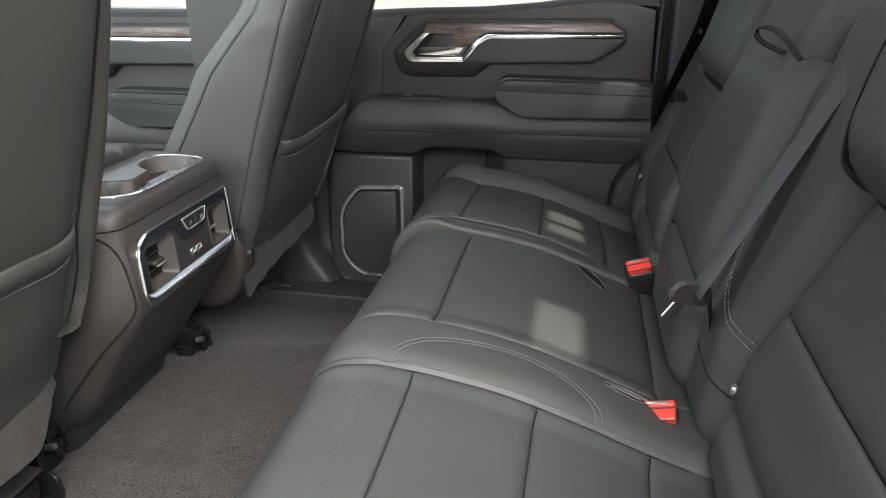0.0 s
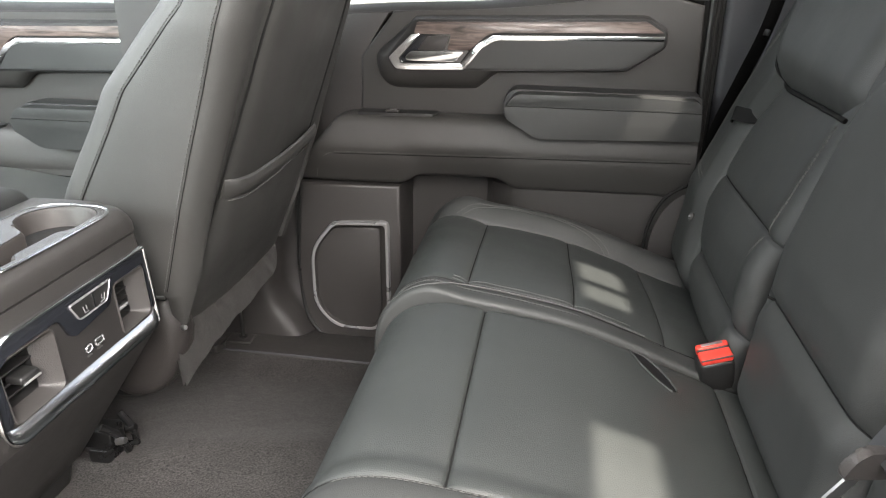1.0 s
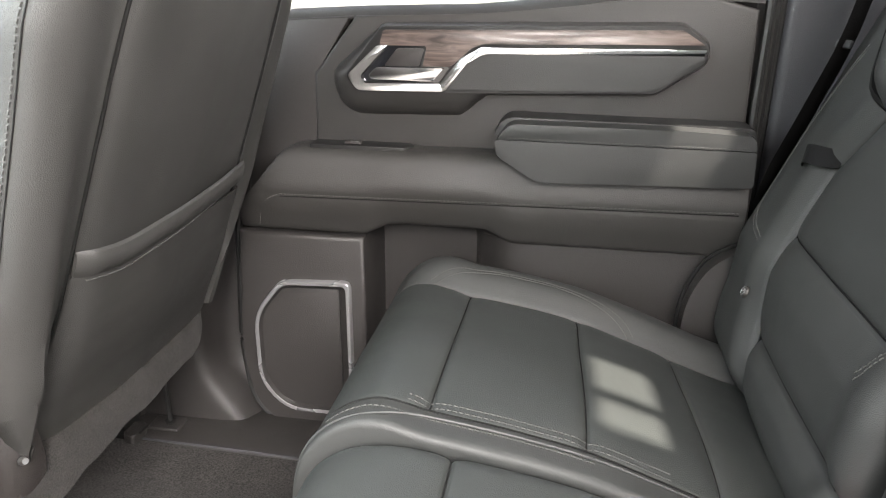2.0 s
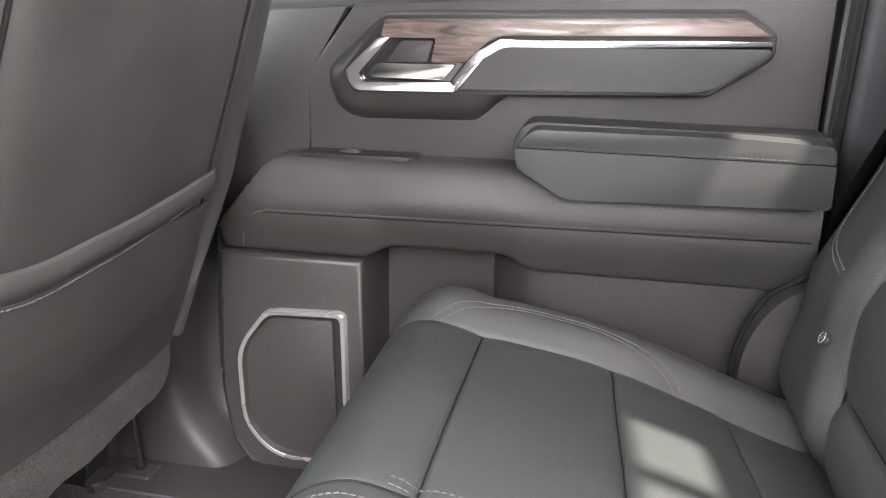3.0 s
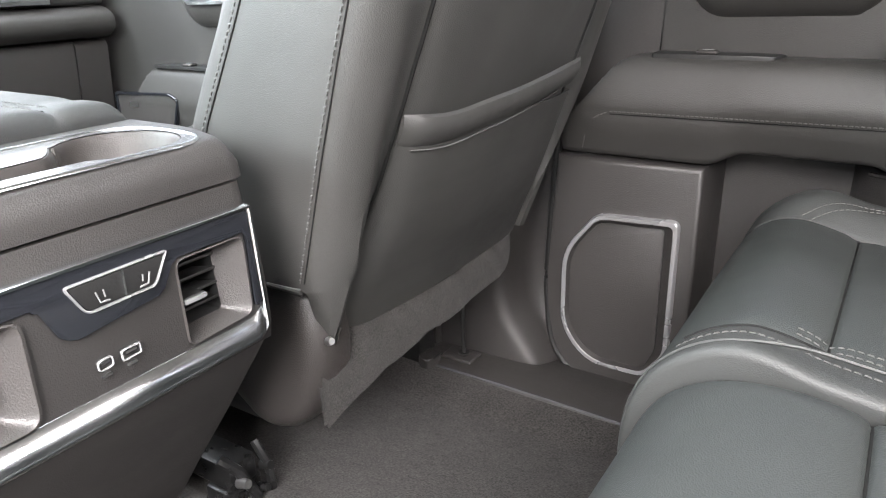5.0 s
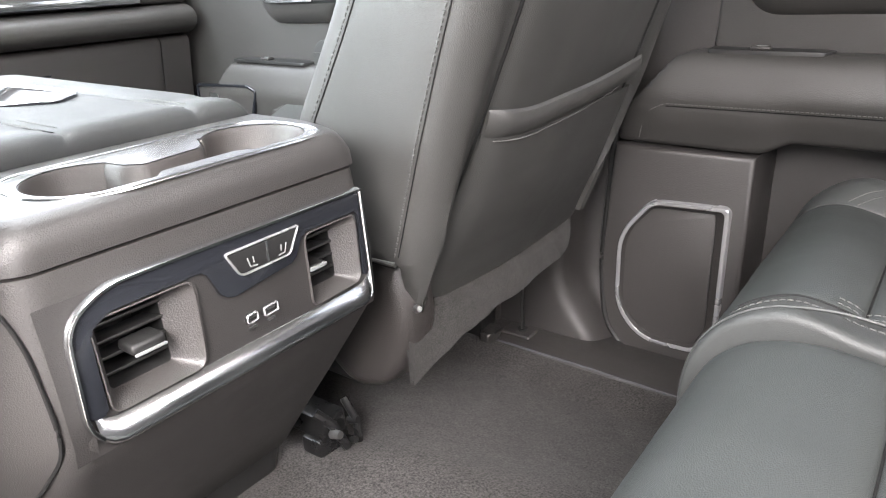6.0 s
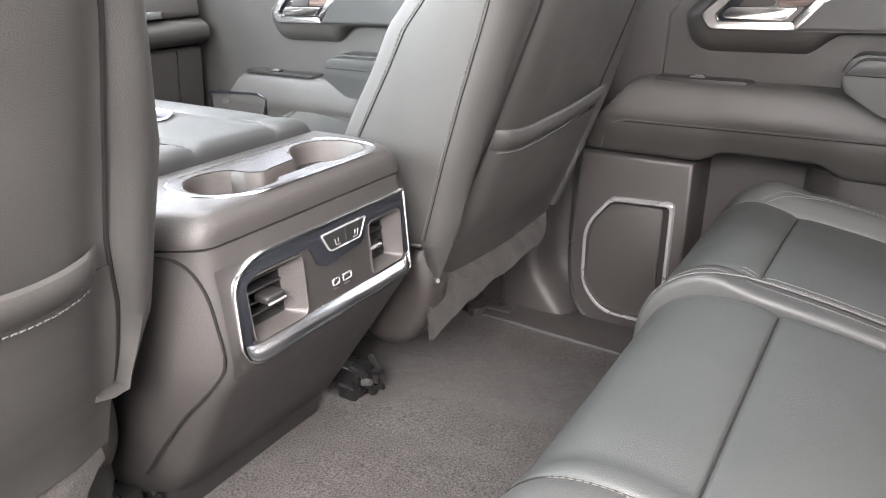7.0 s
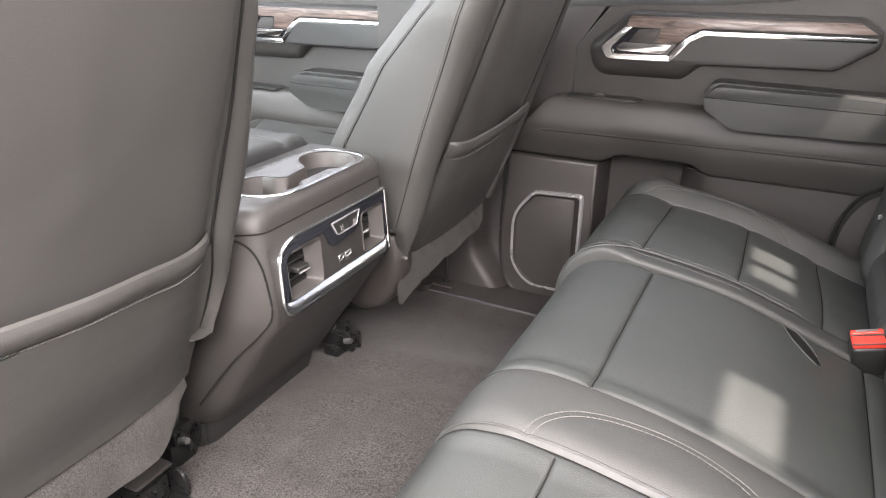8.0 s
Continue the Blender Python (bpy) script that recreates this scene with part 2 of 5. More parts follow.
def box(lo, hi, bevel=0.0, seg=2):
    bm = bmesh.new()
    bmesh.ops.create_cube(bm, size=1.0)
    for v in bm.verts:
        v.co = Vector([(lo[i] + hi[i]) / 2 + v.co[i] * (hi[i] - lo[i]) for i in range(3)])
    if bevel:
        bmesh.ops.bevel(bm, geom=list(bm.edges), offset=bevel, segments=seg, profile=0.5, affect="EDGES", clamp_overlap=True)
    return bm


def fillet(poly, r, n=5):
    """Rounds the corners of a polygon; r is one radius or one for each corner."""
    out = []
    m = len(poly)
    for i in range(m):
        p, a, b = (np.array(poly[k % m], float) for k in (i, i - 1, i + 1))
        rr = r[i] if isinstance(r, (list, tuple)) else r
        u, v = (a - p), (b - p)
        lu, lv = np.linalg.norm(u), np.linalg.norm(v)
        rr = min(rr, 0.48 * lu, 0.48 * lv)
        if rr <= 0:
            out.append(tuple(p))
            continue
        s, e = p + u / lu * rr, p + v / lv * rr
        for t in np.linspace(0, 1, n):
            out.append(tuple((1 - t) ** 2 * s + 2 * t * (1 - t) * p + t * t * e))
    return out


def tube(points, radius, n=8, closed=False, flat=1.0, up=(0, 0, 1)):
    """A rod along points. flat: height of its section over its width."""
    P = [Vector(p) for p in points]
    rows = []
    for i, p in enumerate(P):
        a = P[i - 1] if (i > 0 or closed) else p
        b = P[(i + 1) % len(P)] if (i < len(P) - 1 or closed) else p
        t = (b - a).normalized()
        s = t.cross(Vector(up))
        if s.length < 1e-4:
            s = t.cross(Vector((1, 0, 0)))
        s.normalize()
        w = s.cross(t)
        r = radius[i] if isinstance(radius, (list, tuple)) else radius
        rows.append([p + s * (r * math.cos(k * 2 * math.pi / n)) + w * (r * flat * math.sin(k * 2 * math.pi / n)) for k in range(n)])
    if closed:
        return sheet(rows, close_u=True, close_v=True)
    return capped(rows)


def ring_strip(poly, axis, level, width, height, inward=True):
    """A raised rim of trapezoid section along a closed polygon in a plane across an axis; height is signed along the axis."""
    P = np.array(poly, float)
    m = len(P)
    area = 0.5 * sum(P[i][0] * P[(i + 1) % m][1] - P[(i + 1) % m][0] * P[i][1] for i in range(m))
    nrm = []
    for i in range(m):
        t = P[(i + 1) % m] - P[i - 1]
        t = t / np.linalg.norm(t)
        q = np.array((-t[1], t[0])) * (1 if area > 0 else -1)
        nrm.append(q if inward else -q)
    nrm = np.array(nrm)
    k = "xyz".index(axis)
    rows = []
    for off, h in ((0, 0), (0.12, 0.75), (0.3, 1), (0.7, 1), (0.88, 0.75), (1, 0)):
        r = []
        for p in P + nrm * width * off:
            q = list(p)
            q.insert(k, level + height * h)
            r.append(q)
        rows.append(r)
    rows.append(rows[0])
    return sheet(rows, close_u=True)


def stitches(points, normal, step=0.0056, length=0.0045, width=0.0014, height=0.0009):
    """Short thread dashes along a line of points; normal: a vector, or a function of the place."""
    Q = np.array(points, float)
    d = np.concatenate([[0], np.cumsum(np.linalg.norm(np.diff(Q, axis=0), axis=1))])
    V, F = [], []
    for s in np.arange(0, d[-1] - length, step):
        a, b = (Vector([np.interp(q, d, Q[:, k]) for k in range(3)]) for q in (s, s + length))
        nn = Vector(normal(a) if callable(normal) else normal).normalized()
        t = (b - a).normalized()
        w = t.cross(nn).normalized() * width * 0.5
        o = len(V)
        lift = nn * height
        m1, m2 = a.lerp(b, 0.2) + lift, a.lerp(b, 0.8) + lift
        V += [tuple(x) for x in (a - w, a + w, b + w, b - w, m1 - w * 0.6, m1 + w * 0.6, m2 + w * 0.6, m2 - w * 0.6)]
        F += [tuple(o + i for i in q) for q in ((4, 5, 6, 7), (0, 1, 5, 4), (1, 2, 6, 5), (2, 3, 7, 6), (3, 0, 4, 7))]
    return V, F


def groove(d, depth=0.004, w=0.0022):
    return -depth * math.exp(-(d / w) ** 2) - depth * 0.9 * math.exp(-(d / (w * 5)) ** 2)


def step01(a, b, x):
    t = min(1.0, max(0.0, (x - a) / (b - a)))
    return t * t * (3 - 2 * t)


def bump01(a, b, x):
    """1 in the middle of a..b, falling to 0 at its ends."""
    if x <= a or x >= b:
        return 0.0
    t = (x - a) / (b - a)
    return (4 * t * (1 - t)) ** 0.6


def inset(poly, d):
    """A sharp-cornered polygon moved inwards by d, corner by corner."""
    P = [np.array(p, float) for p in poly]
    m = len(P)
    area = 0.5 * sum(P[i][0] * P[(i + 1) % m][1] - P[(i + 1) % m][0] * P[i][1] for i in range(m))
    out = []
    for i in range(m):
        u, v = P[i] - P[i - 1], P[(i + 1) % m] - P[i]
        u, v = u / np.linalg.norm(u), v / np.linalg.norm(v)
        nu, nv = np.array((-u[1], u[0])), np.array((-v[1], v[0]))
        k = (nu + nv) / max(0.2, 1 + float(nu @ nv))
        out.append(tuple(P[i] + k * (d if area > 0 else -d)))
    return out


def shrink(poly, d):
    P = np.array(poly, float)
    m = len(P)
    area = 0.5 * sum(P[i][0] * P[(i + 1) % m][1] - P[(i + 1) % m][0] * P[i][1] for i in range(m))
    T = np.roll(P, -1, axis=0) - np.roll(P, 1, axis=0)
    T /= np.linalg.norm(T, axis=1)[:, None]
    N = np.stack([-T[:, 1], T[:, 0]], 1) * (1 if area > 0 else -1)
    return [tuple(p) for p in P + N * d]


# ---- ground, body shell ----


def mirror_y(y):
    return 2 * MID - y


def floor_height(x, y):
    """Carpet: raised over the tunnel, lower towards the sills."""
    h = 0.115 + 0.085 * (1 - step01(0.16, 0.60, abs(y - MID)))
    h += 0.004 * math.sin(9 * x + 5 * y) * math.sin(7 * y - 3 * x)
    h += 0.009 * step01(1.56, 1.632, y)
    h += 0.006 * math.exp(-((y - 1.27 - 0.25 * (x + 0.45)) / 0.05) ** 2) * step01(-0.62, -0.5, x) * (1 - step01(-0.35, -0.2, x))
    return h


def build_floor():
    rows = [[(x, y, floor_height(x, y)) for y in np.linspace(0.30, 1.74, 120)] for x in np.linspace(-1.75, 0.62, 120)]
    setting("floor", sheet(rows), CARPET, "dark grey tufted carpet moulded over the cab floor", "carpet")


def build_shell():
    g = [[(x, y, -0.62) for y in np.linspace(-220, 220, 12)] for x in np.linspace(-220, 220, 12)]
    setting("ground", sheet(g), CONCRETE, "pale concrete ground outside the parked truck", "ground")
    # roof with its lining, in pieces round an unseen slot above the rear seats
    # slot added and sized only so that sun patches fall on seats and door
    slot = (0.447, 0.538)
    for x0, x1, y0, y1 in ((-1.25, -0.95, 0.20, 1.90), (-0.40, slot[0], 0.20, 1.90), (-0.95, -0.40, 0.20, 0.68), (-0.95, -0.40, 1.35, 1.90), (slot[1], 0.70, 0.20, 1.90), (slot[0], slot[1], 0.20, 0.677), (slot[0], slot[1], 0.823, 1.107), (slot[0], slot[1], 1.165, 1.177), (slot[0], slot[1], 1.264, 1.490), (slot[0], slot[1], 1.575, 1.90)):
        setting("roof", box((x0, y0, 1.335), (x1, y1, 1.36)), PAINT, "painted steel roof of the truck cab", "roof")
        setting("ceiling", box((x0, y0, 1.318), (x1, y1, 1.334)), HEADLINER, "light grey woven headliner above the seats", "ceiling")
    # unseen sunroof added for the fill lamp; its pane keeps the sun out
    sunroof = thing("window_1", "unseen tinted glass sunroof added above the front seats", "sunroof", kind="structure", at=(-0.675, MID, 1.345))
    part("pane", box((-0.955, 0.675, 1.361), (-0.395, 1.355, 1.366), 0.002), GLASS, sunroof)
    # back wall with its window opening, in pieces round the opening
    for lo, hi in (((0.66, 0.28, 0.10), (0.70, 1.75, 0.86)), ((0.62, 0.28, 1.22), (0.66, 1.75, 1.335)),
                   ((0.62, 0.28, 0.862), (0.66, 0.47, 1.218)), ((0.62, 1.56, 0.862), (0.66, 1.75, 1.218))):
        setting("wall_rear", box(lo, hi, 0.006), PLASTIC, "dark trim panel on the cab's back wall", "wall")
    # scuttle below the windscreen and the pillars at either side
    setting("wall_front", box((-2.05, 0.26, 0.05), (-2.0, 1.77, 0.80), 0.01), PLASTIC_DARK, "dark bulkhead below the windscreen", "wall")
    for y0 in (0.22, 1.74):
        p = slab([(-2.0, 0.80), (-1.94, 0.80), (-1.18, 1.335), (-1.26, 1.335)], "y", y0, y0 + 0.07, 0.01)
        setting("pillar_front", p, PLASTIC, "dark plastic windscreen pillar trim", "pillar")
    for y0, y1 in ((0.215, 0.30), (1.80, 1.88)):
        setting("pillar_centre", box((-0.66, y0, 0.05), (-0.53, y1, 1.335), 0.02, 3), PLASTIC, "dark moulded trim on the centre pillar", "pillar")
        setting("rail_roof", box((-1.25, y0, 1.25), (0.66, y1, 1.335), 0.015, 3), HEADLINER, "light grey roof rail trim above the doors", "roof rail")
        setting("pillar_rear", box((0.33 if y0 < 1 else 0.294, y0 if y0 < 1 else 1.815, 0.05), (0.66, y1 if y0 < 1 else 1.90, 1.335), 0.015, 3), PILLAR, "dark trim on the cab's rear pillar", "pillar")
    setting("sill_near", box((-1.75, 0.215, 0.02), (0.66, 0.30, 0.13), 0.015, 3), PLASTIC, "dark plastic door sill plate", "sill")


def front_door_near():
    d = thing("door_1", "closed front door with dark inner trim and raised glass", "door", kind="structure")
    part("inner_panel", box((-1.70, 0.235, 0.13), (-0.665, 0.285, 0.80), 0.02, 3), SOFT, d)
    part("outer_skin", box((-1.72, 0.18, 0.0), (-0.665, 0.205, 0.79), 0.01), PAINT, d)
    w = part("window", box((-1.70, 0.218, 0.79), (-0.665, 0.222, 1.25)), GLASS, d)
    w.visible_shadow = False


build_floor()
build_shell()
front_door_near()


# ---- rear bench ----
CUSHION_PROFILE = spline([(-0.165, 0.16), (-0.190, 0.28), (-0.196, 0.37), (-0.190, 0.42), (-0.176, 0.447), (-0.150, 0.467),
                          (-0.11, 0.475), (-0.07, 0.472), (0.0, 0.461), (0.05, 0.450), (0.12, 0.426), (0.22, 0.388), (0.30, 0.365), (0.36, 0.35)], 500)
CUSHION_S = np.concatenate([[0], np.cumsum(np.linalg.norm(np.diff(CUSHION_PROFILE, axis=0), axis=1))])
CUSHION_END = float(CUSHION_S[-1])
CUSHION_FRONT = int(np.argmin(CUSHION_PROFILE[:200, 0]))


@lru_cache(maxsize=None)
def cushion_at(s):
    x, z = (float(np.interp(s, CUSHION_S, CUSHION_PROFILE[:, k])) for k in (0, 1))
    x2, z2 = (float(np.interp(s + 0.004, CUSHION_S, CUSHION_PROFILE[:, k])) for k in (0, 1))
    x1, z1 = (float(np.interp(s - 0.004, CUSHION_S, CUSHION_PROFILE[:, k])) for k in (0, 1))
    t = Vector((x2 - x1, 0, z2 - z1)).normalized()
    return Vector((x, 0, z)), Vector((-t.z, 0, t.x))


@lru_cache(maxsize=None)
def cushion_s(x):
    return float(np.interp(x, CUSHION_PROFILE[CUSHION_FRONT:, 0], CUSHION_S[CUSHION_FRONT:]))


def edge_roll(e, r):
    return 0.0 if e >= r else -(r - math.sqrt(max(0.0, r * r - (r - e) ** 2)))


def crowded(a, b, step):
    """Values from a to b, close together at both ends."""
    n = max(4, int((b - a) / step))
    inner = np.linspace(a + 0.013, b - 0.013, n)
    ends = np.array((0, 0.0012, 0.0026, 0.0045, 0.0075))
    return np.concatenate([a + ends, inner, (b - ends)[::-1]]) if b - a > 0.03 else np.linspace(a, b, 14)


def cushion_panel(y0, y1, s0, s1, relief, skirt=(False, False)):
    """One sewn panel of a cushion between two lengthwise and two crosswise seams; skirt: sides that fall away."""
    rows = []
    ys = crowded(y0, y1, 0.009)
    for s in crowded(s0, s1, 0.009):
        p, n = cushion_at(s)
        row = []
        for y in ys:
            q = p + n * relief(p.x, s, y)
            row.append((q.x, y, q.z))
        low = p + Vector((0.07, 0, -0.05))
        rows.append(([(low.x, y0 + 0.004, low.z)] if skirt[0] else []) + row + ([(low.x, y1 - 0.004, low.z)] if skirt[1] else []))
    return sheet(rows)


SEAM_40 = (-0.09, 0.05, 0.17)
SEAM_60_OUT = (-0.06, 0.080, 0.205)
SEAM_60_MID = (-0.06, 0.222)
Y40 = (1.243, 1.285, 1.590, 1.672)
Y60 = (0.345, 0.44, 0.785, 0.893, 1.238)


def near_line(line, x, y):
    return float(np.min((line[:, 0] - x) ** 2 + (line[:, 1] - y) ** 2)) ** 0.5


def wrinkle(x, y, a=0.0012):
    return a * (noise.noise((x * 9, y * 9, 3.1)) + 0.5 * noise.noise((x * 24, y * 21, 7.7)))


def relief_40(x, s, y):
    h = edge_roll(y - Y40[0], 0.007) + edge_roll(Y40[3] - y, 0.035) + wrinkle(x, y)
    front = step01(-0.19, -0.12, x) if s > 0.2 else 0.0
    h += 0.002 * (1 - step01(1.262, 1.296, y))
    h += 0.012 * step01(0.12, 0.24, s) * (1 - step01(-0.14, -0.085, x))
    h += -0.020 * step01(1.30, 1.58, y) * front * (1 - step01(1.585, 1.625, y))
    h += groove(y - Y40[1], 0.0012) * (0.35 + 0.65 * front) + groove(y - Y40[2], 0.004) * (0.35 + 0.65 * front)
    if Y40[1] < y < Y40[2]:
        fade = min(1.0, (y - Y40[1]) / 0.005, (Y40[2] - y) / 0.005)
        for sx in SEAM_40:
            h += groove(s - cushion_s(sx), 0.0028, 0.0016) * fade
        h += 0.005 * bump01(Y40[1], Y40[2], y) * front
    else:
        leaf = near_line(LEAF_40, x, y)
        h += groove(leaf, 0.0016, 0.003)
    return h


def relief_60(x, s, y):
    h = edge_roll(y - Y60[0], 0.04) + edge_roll(Y60[4] - y, 0.016) + wrinkle(x, y + 3)
    front = step01(-0.19, -0.12, x) if s > 0.2 else 0.0
    h += 0.013 * bump01(0.765, 0.92, y) * (0.4 + 0.6 * front)
    h += -0.014 * bump01(0.40, 0.80, y) * front
    h += groove(y - Y60[2], 0.004) * (0.3 + 0.7 * front) + groove(y - Y60[3], 0.003) * (0.2 + 0.8 * front) + groove(y - Y60[1], 0.004) * front
    if y > Y60[3]:
        fade = min(1.0, (y - Y60[3]) / 0.005)
        for sx in SEAM_60_MID:
            h += groove(s - cushion_s(sx), 0.0035, 0.0018) * fade
        h += 0.004 * bump01(Y60[3], Y60[4], y) * front
    elif y > Y60[2]:
        leaf = near_line(LEAF_60, x, y)
        h += groove(leaf, 0.0016, 0.003)
    elif y > Y60[1]:
        fade = min(1.0, (Y60[2] - y) / 0.005, (y - Y60[1]) / 0.005)
        for sx in SEAM_60_OUT:
            h += groove(s - cushion_s(sx), 0.0028, 0.0016) * fade
    return h


def on_cushion(relief, x, y, lift=0.0):
    s = cushion_s(x)
    p, n = cushion_at(s)
    q = p + n * (relief(p.x, s, y) + lift)
    return Vector((q.x, y, q.z))


def shift_line(pts, d):
    """The same plan line moved sideways by d."""
    P = np.array(pts, float)
    T = np.gradient(P, axis=0)
    T /= np.linalg.norm(T, axis=1)[:, None]
    return P + np.stack([-T[:, 1], T[:, 0]], 1) * d


LEAF_40 = spline([(-0.145, 1.594), (-0.118, 1.612), (-0.085, 1.624), (-0.03, 1.630), (0.03, 1.627), (0.08, 1.616), (0.110, 1.603), (0.122, 1.593)], 80)
LEAF_60 = spline([(-0.093, 0.790), (-0.080, 0.815), (-0.054, 0.838), (0.0, 0.853), (0.06, 0.854), (0.105, 0.842), (0.135, 0.815), (0.147, 0.790)], 80)


def cushion_seam_rows(relief, line, parent, offsets=(-0.0035, 0.0035), thread=None):
    for d in offsets:
        part("stitching", stitches([on_cushion(relief, x, y) for x, y in shift_line(line, d)], (0, 0, 1)), thread or THREAD, parent, "pale double stitching")


def rear_cushion(bench, ys, kinds, relief, base_lo, base_hi):
    """kinds: for each strip between ys, its name, material and crosswise seams."""
    base = part("cushion", box(base_lo, base_hi, 0.02), PLASTIC_DARK, bench)
    for i, (name, mat, seams) in enumerate(kinds):
        cuts = [0.0] + [cushion_s(x) for x in seams] + [CUSHION_END]
        for a, b in zip(cuts[:-1], cuts[1:]):
            part(name, cushion_panel(ys[i], ys[i + 1], a, b, relief, (i == 0, i == len(kinds) - 1)), mat, base)
    return base


def back_plane(x0, z0, slope, knee):
    """A leaning plane for a backrest, steeper below its knee: a function of y, z and height above it, and its normal."""
    n = Vector((-1, 0, slope)).normalized()

    def point(y, z, h=0.0):
        x = x0 + slope * (max(z, knee) - z0) - 0.10 * max(0.0, knee - z)
        return Vector((x, y, z)) + n * h
    return point, n


BACK_60, NORMAL_60 = back_plane(0.270, 0.45, 0.30, 0.50)
BACK_MID, NORMAL_MID = back_plane(0.240, 0.45, 0.28, 0.58)
BACK_40, NORMAL_40 = back_plane(0.237, 0.476, 0.42, 0.52)


def back_panel(plane, fa, fb, z0, z1, relief, skirt=(False, False, False, False), depth=0.10, dy=0.007, dz=0.008):
    """One sewn panel of a backrest between the lines y = fa(z) and y = fb(z); skirt: low y, high y, bottom, top."""
    point, nrm = plane
    rows = []
    for z in crowded(z0, z1, dz):
        ya, yb = fa(z), fb(z)
        n = max(4, int((fb(z0) - fa(z0)) / dy))
        ends = np.array((0, 0.0012, 0.0026, 0.0045, 0.0075))
        ys = np.concatenate([ya + ends, np.linspace(ya + 0.012, yb - 0.012, n), (yb - ends)[::-1]])
        row = [point(y, z, relief(y, z)) for y in ys]
        rows.append(([point(ya, z, -depth)] if skirt[0] else []) + row + ([point(yb, z, -depth)] if skirt[1] else []))
    if skirt[2]:
        rows.insert(0, [p - nrm * (depth * 0.9) for p in rows[0]])
    if skirt[3]:
        rows.append([p - nrm * (depth * 0.9) for p in rows[-1]])
    return sheet(rows)


PLANE_60, PLANE_MID, PLANE_40 = (BACK_60, NORMAL_60), (BACK_MID, NORMAL_MID), (BACK_40, NORMAL_40)


def flat_line(v):
    return lambda z: v


def insert_edge_40(z):
    return float(np.interp(z, (0.365, 0.45, 0.50, 0.56, 0.64, 0.70, 0.88), (1.53, 1.562, 1.576, 1.582, 1.584, 1.55, 1.50)))


ROLL_40, ROLL_60 = 0.447, 0.455


def relief_back_40(y, z):
    h = edge_roll(y - 1.243, 0.02) + edge_roll(1.765 - y, 0.05) + edge_roll(z - 0.365, 0.035) + edge_roll(0.88 - z, 0.04) + wrinkle(y, z + 5)
    e = insert_edge_40(z)
    h += 0.012 * step01(e - 0.004, e + 0.035, y) - 0.020 * step01(1.66, 1.76, y)
    h += 0.010 * (1 - step01(1.268, 1.310, y))
    h += groove(y - e, 0.006, 0.003)
    if y < e:
        h += groove(z - 0.565, 0.0035, 0.002) + 0.007 * bump01(1.25, e, y)
        h += groove(z - ROLL_40, 0.006, 0.003) + 0.006 * (1 - step01(ROLL_40 - 0.03, ROLL_40 + 0.005, z))
    else:
        h += 0.004 * (1 - step01(0.42, 0.47, z))
    return h


def insert_edge_60(z):
    return 0.809 if z < 0.51 else 0.809 - 0.36 * (z - 0.51)


def relief_back_60(y, z):
    h = edge_roll(0.950 - y, 0.028) + edge_roll(y - 0.33, 0.045) + edge_roll(z - 0.365, 0.035) + edge_roll(0.88 - z, 0.04) + wrinkle(y, z + 9)
    e = insert_edge_60(z)
    h += 0.017 * step01(e - 0.004, e + 0.045, y)
    h += groove(y - e, 0.006, 0.003)
    if y < e:
        h += groove(z - 0.580, 0.0035, 0.002) + 0.006 * bump01(0.36, e, y)
        h += groove(z - ROLL_60, 0.006, 0.003) + 0.008 * (1 - step01(ROLL_60 - 0.03, ROLL_60 + 0.005, z))
    return h


MID_TOP, MID_LO, MID_HI = 0.799, 0.938, 1.237


def mid_taper(z):
    return 0.055 * step01(0.68, 0.82, z) ** 1.5


MID_ROLL = 0.517


def relief_back_mid(y, z):
    e = min(y - mid_low(z), mid_high(z) - y)
    h = 0.016 + edge_roll(max(0.0, e), 0.045) + edge_roll(z - 0.375, 0.03) + edge_roll(MID_TOP + 0.004 - z, 0.06) + wrinkle(y, z + 2)
    if y < 1.205:
        h += groove(z - MID_ROLL, 0.005, 0.003)
    return h + 0.005 * (1 - step01(MID_ROLL - 0.03, MID_ROLL, z))


def mid_low(z):
    return MID_LO + 0.15 * mid_taper(z)


def mid_high(z):
    return MID_HI - mid_taper(z)


def headrest_mesh(plane, lo_pts, hi_pts, z0, z1, thick=0.040):
    """A headrest pad between two lines of (z, y)."""
    def lo(z):
        return float(np.interp(z, *zip(*lo_pts)))

    def hi(z):
        return float(np.interp(z, *zip(*hi_pts)))

    def relief(y, z):
        return thick + edge_roll(y - lo(z), 0.04) + edge_roll(hi(z) - y, 0.04) + edge_roll(z - z0, 0.045) + edge_roll(z1 - z, 0.05)
    return back_panel(plane, lo, hi, z0, z1, relief, (True, True, True, True), 0.05, 0.009, 0.009)


def pull_loop(pts, width, mat, parent, normal=(-1, 0, 0.3), name="pull_loop"):
    """A flat webbing loop along points."""
    P = [Vector(p) for p in spline(pts, 22)]
    rows = []
    n = Vector(normal).normalized()
    for i, p in enumerate(P):
        t = (P[min(i + 1, 21)] - P[max(i - 1, 0)]).normalized()
        s = t.cross(n).normalized() * width * 0.5
        k = s.cross(t).normalized() * 0.0009
        rows.append([p - s - k, p + s - k, p + s + k, p - s + k])
    return part(name, capped(rows), mat, parent)


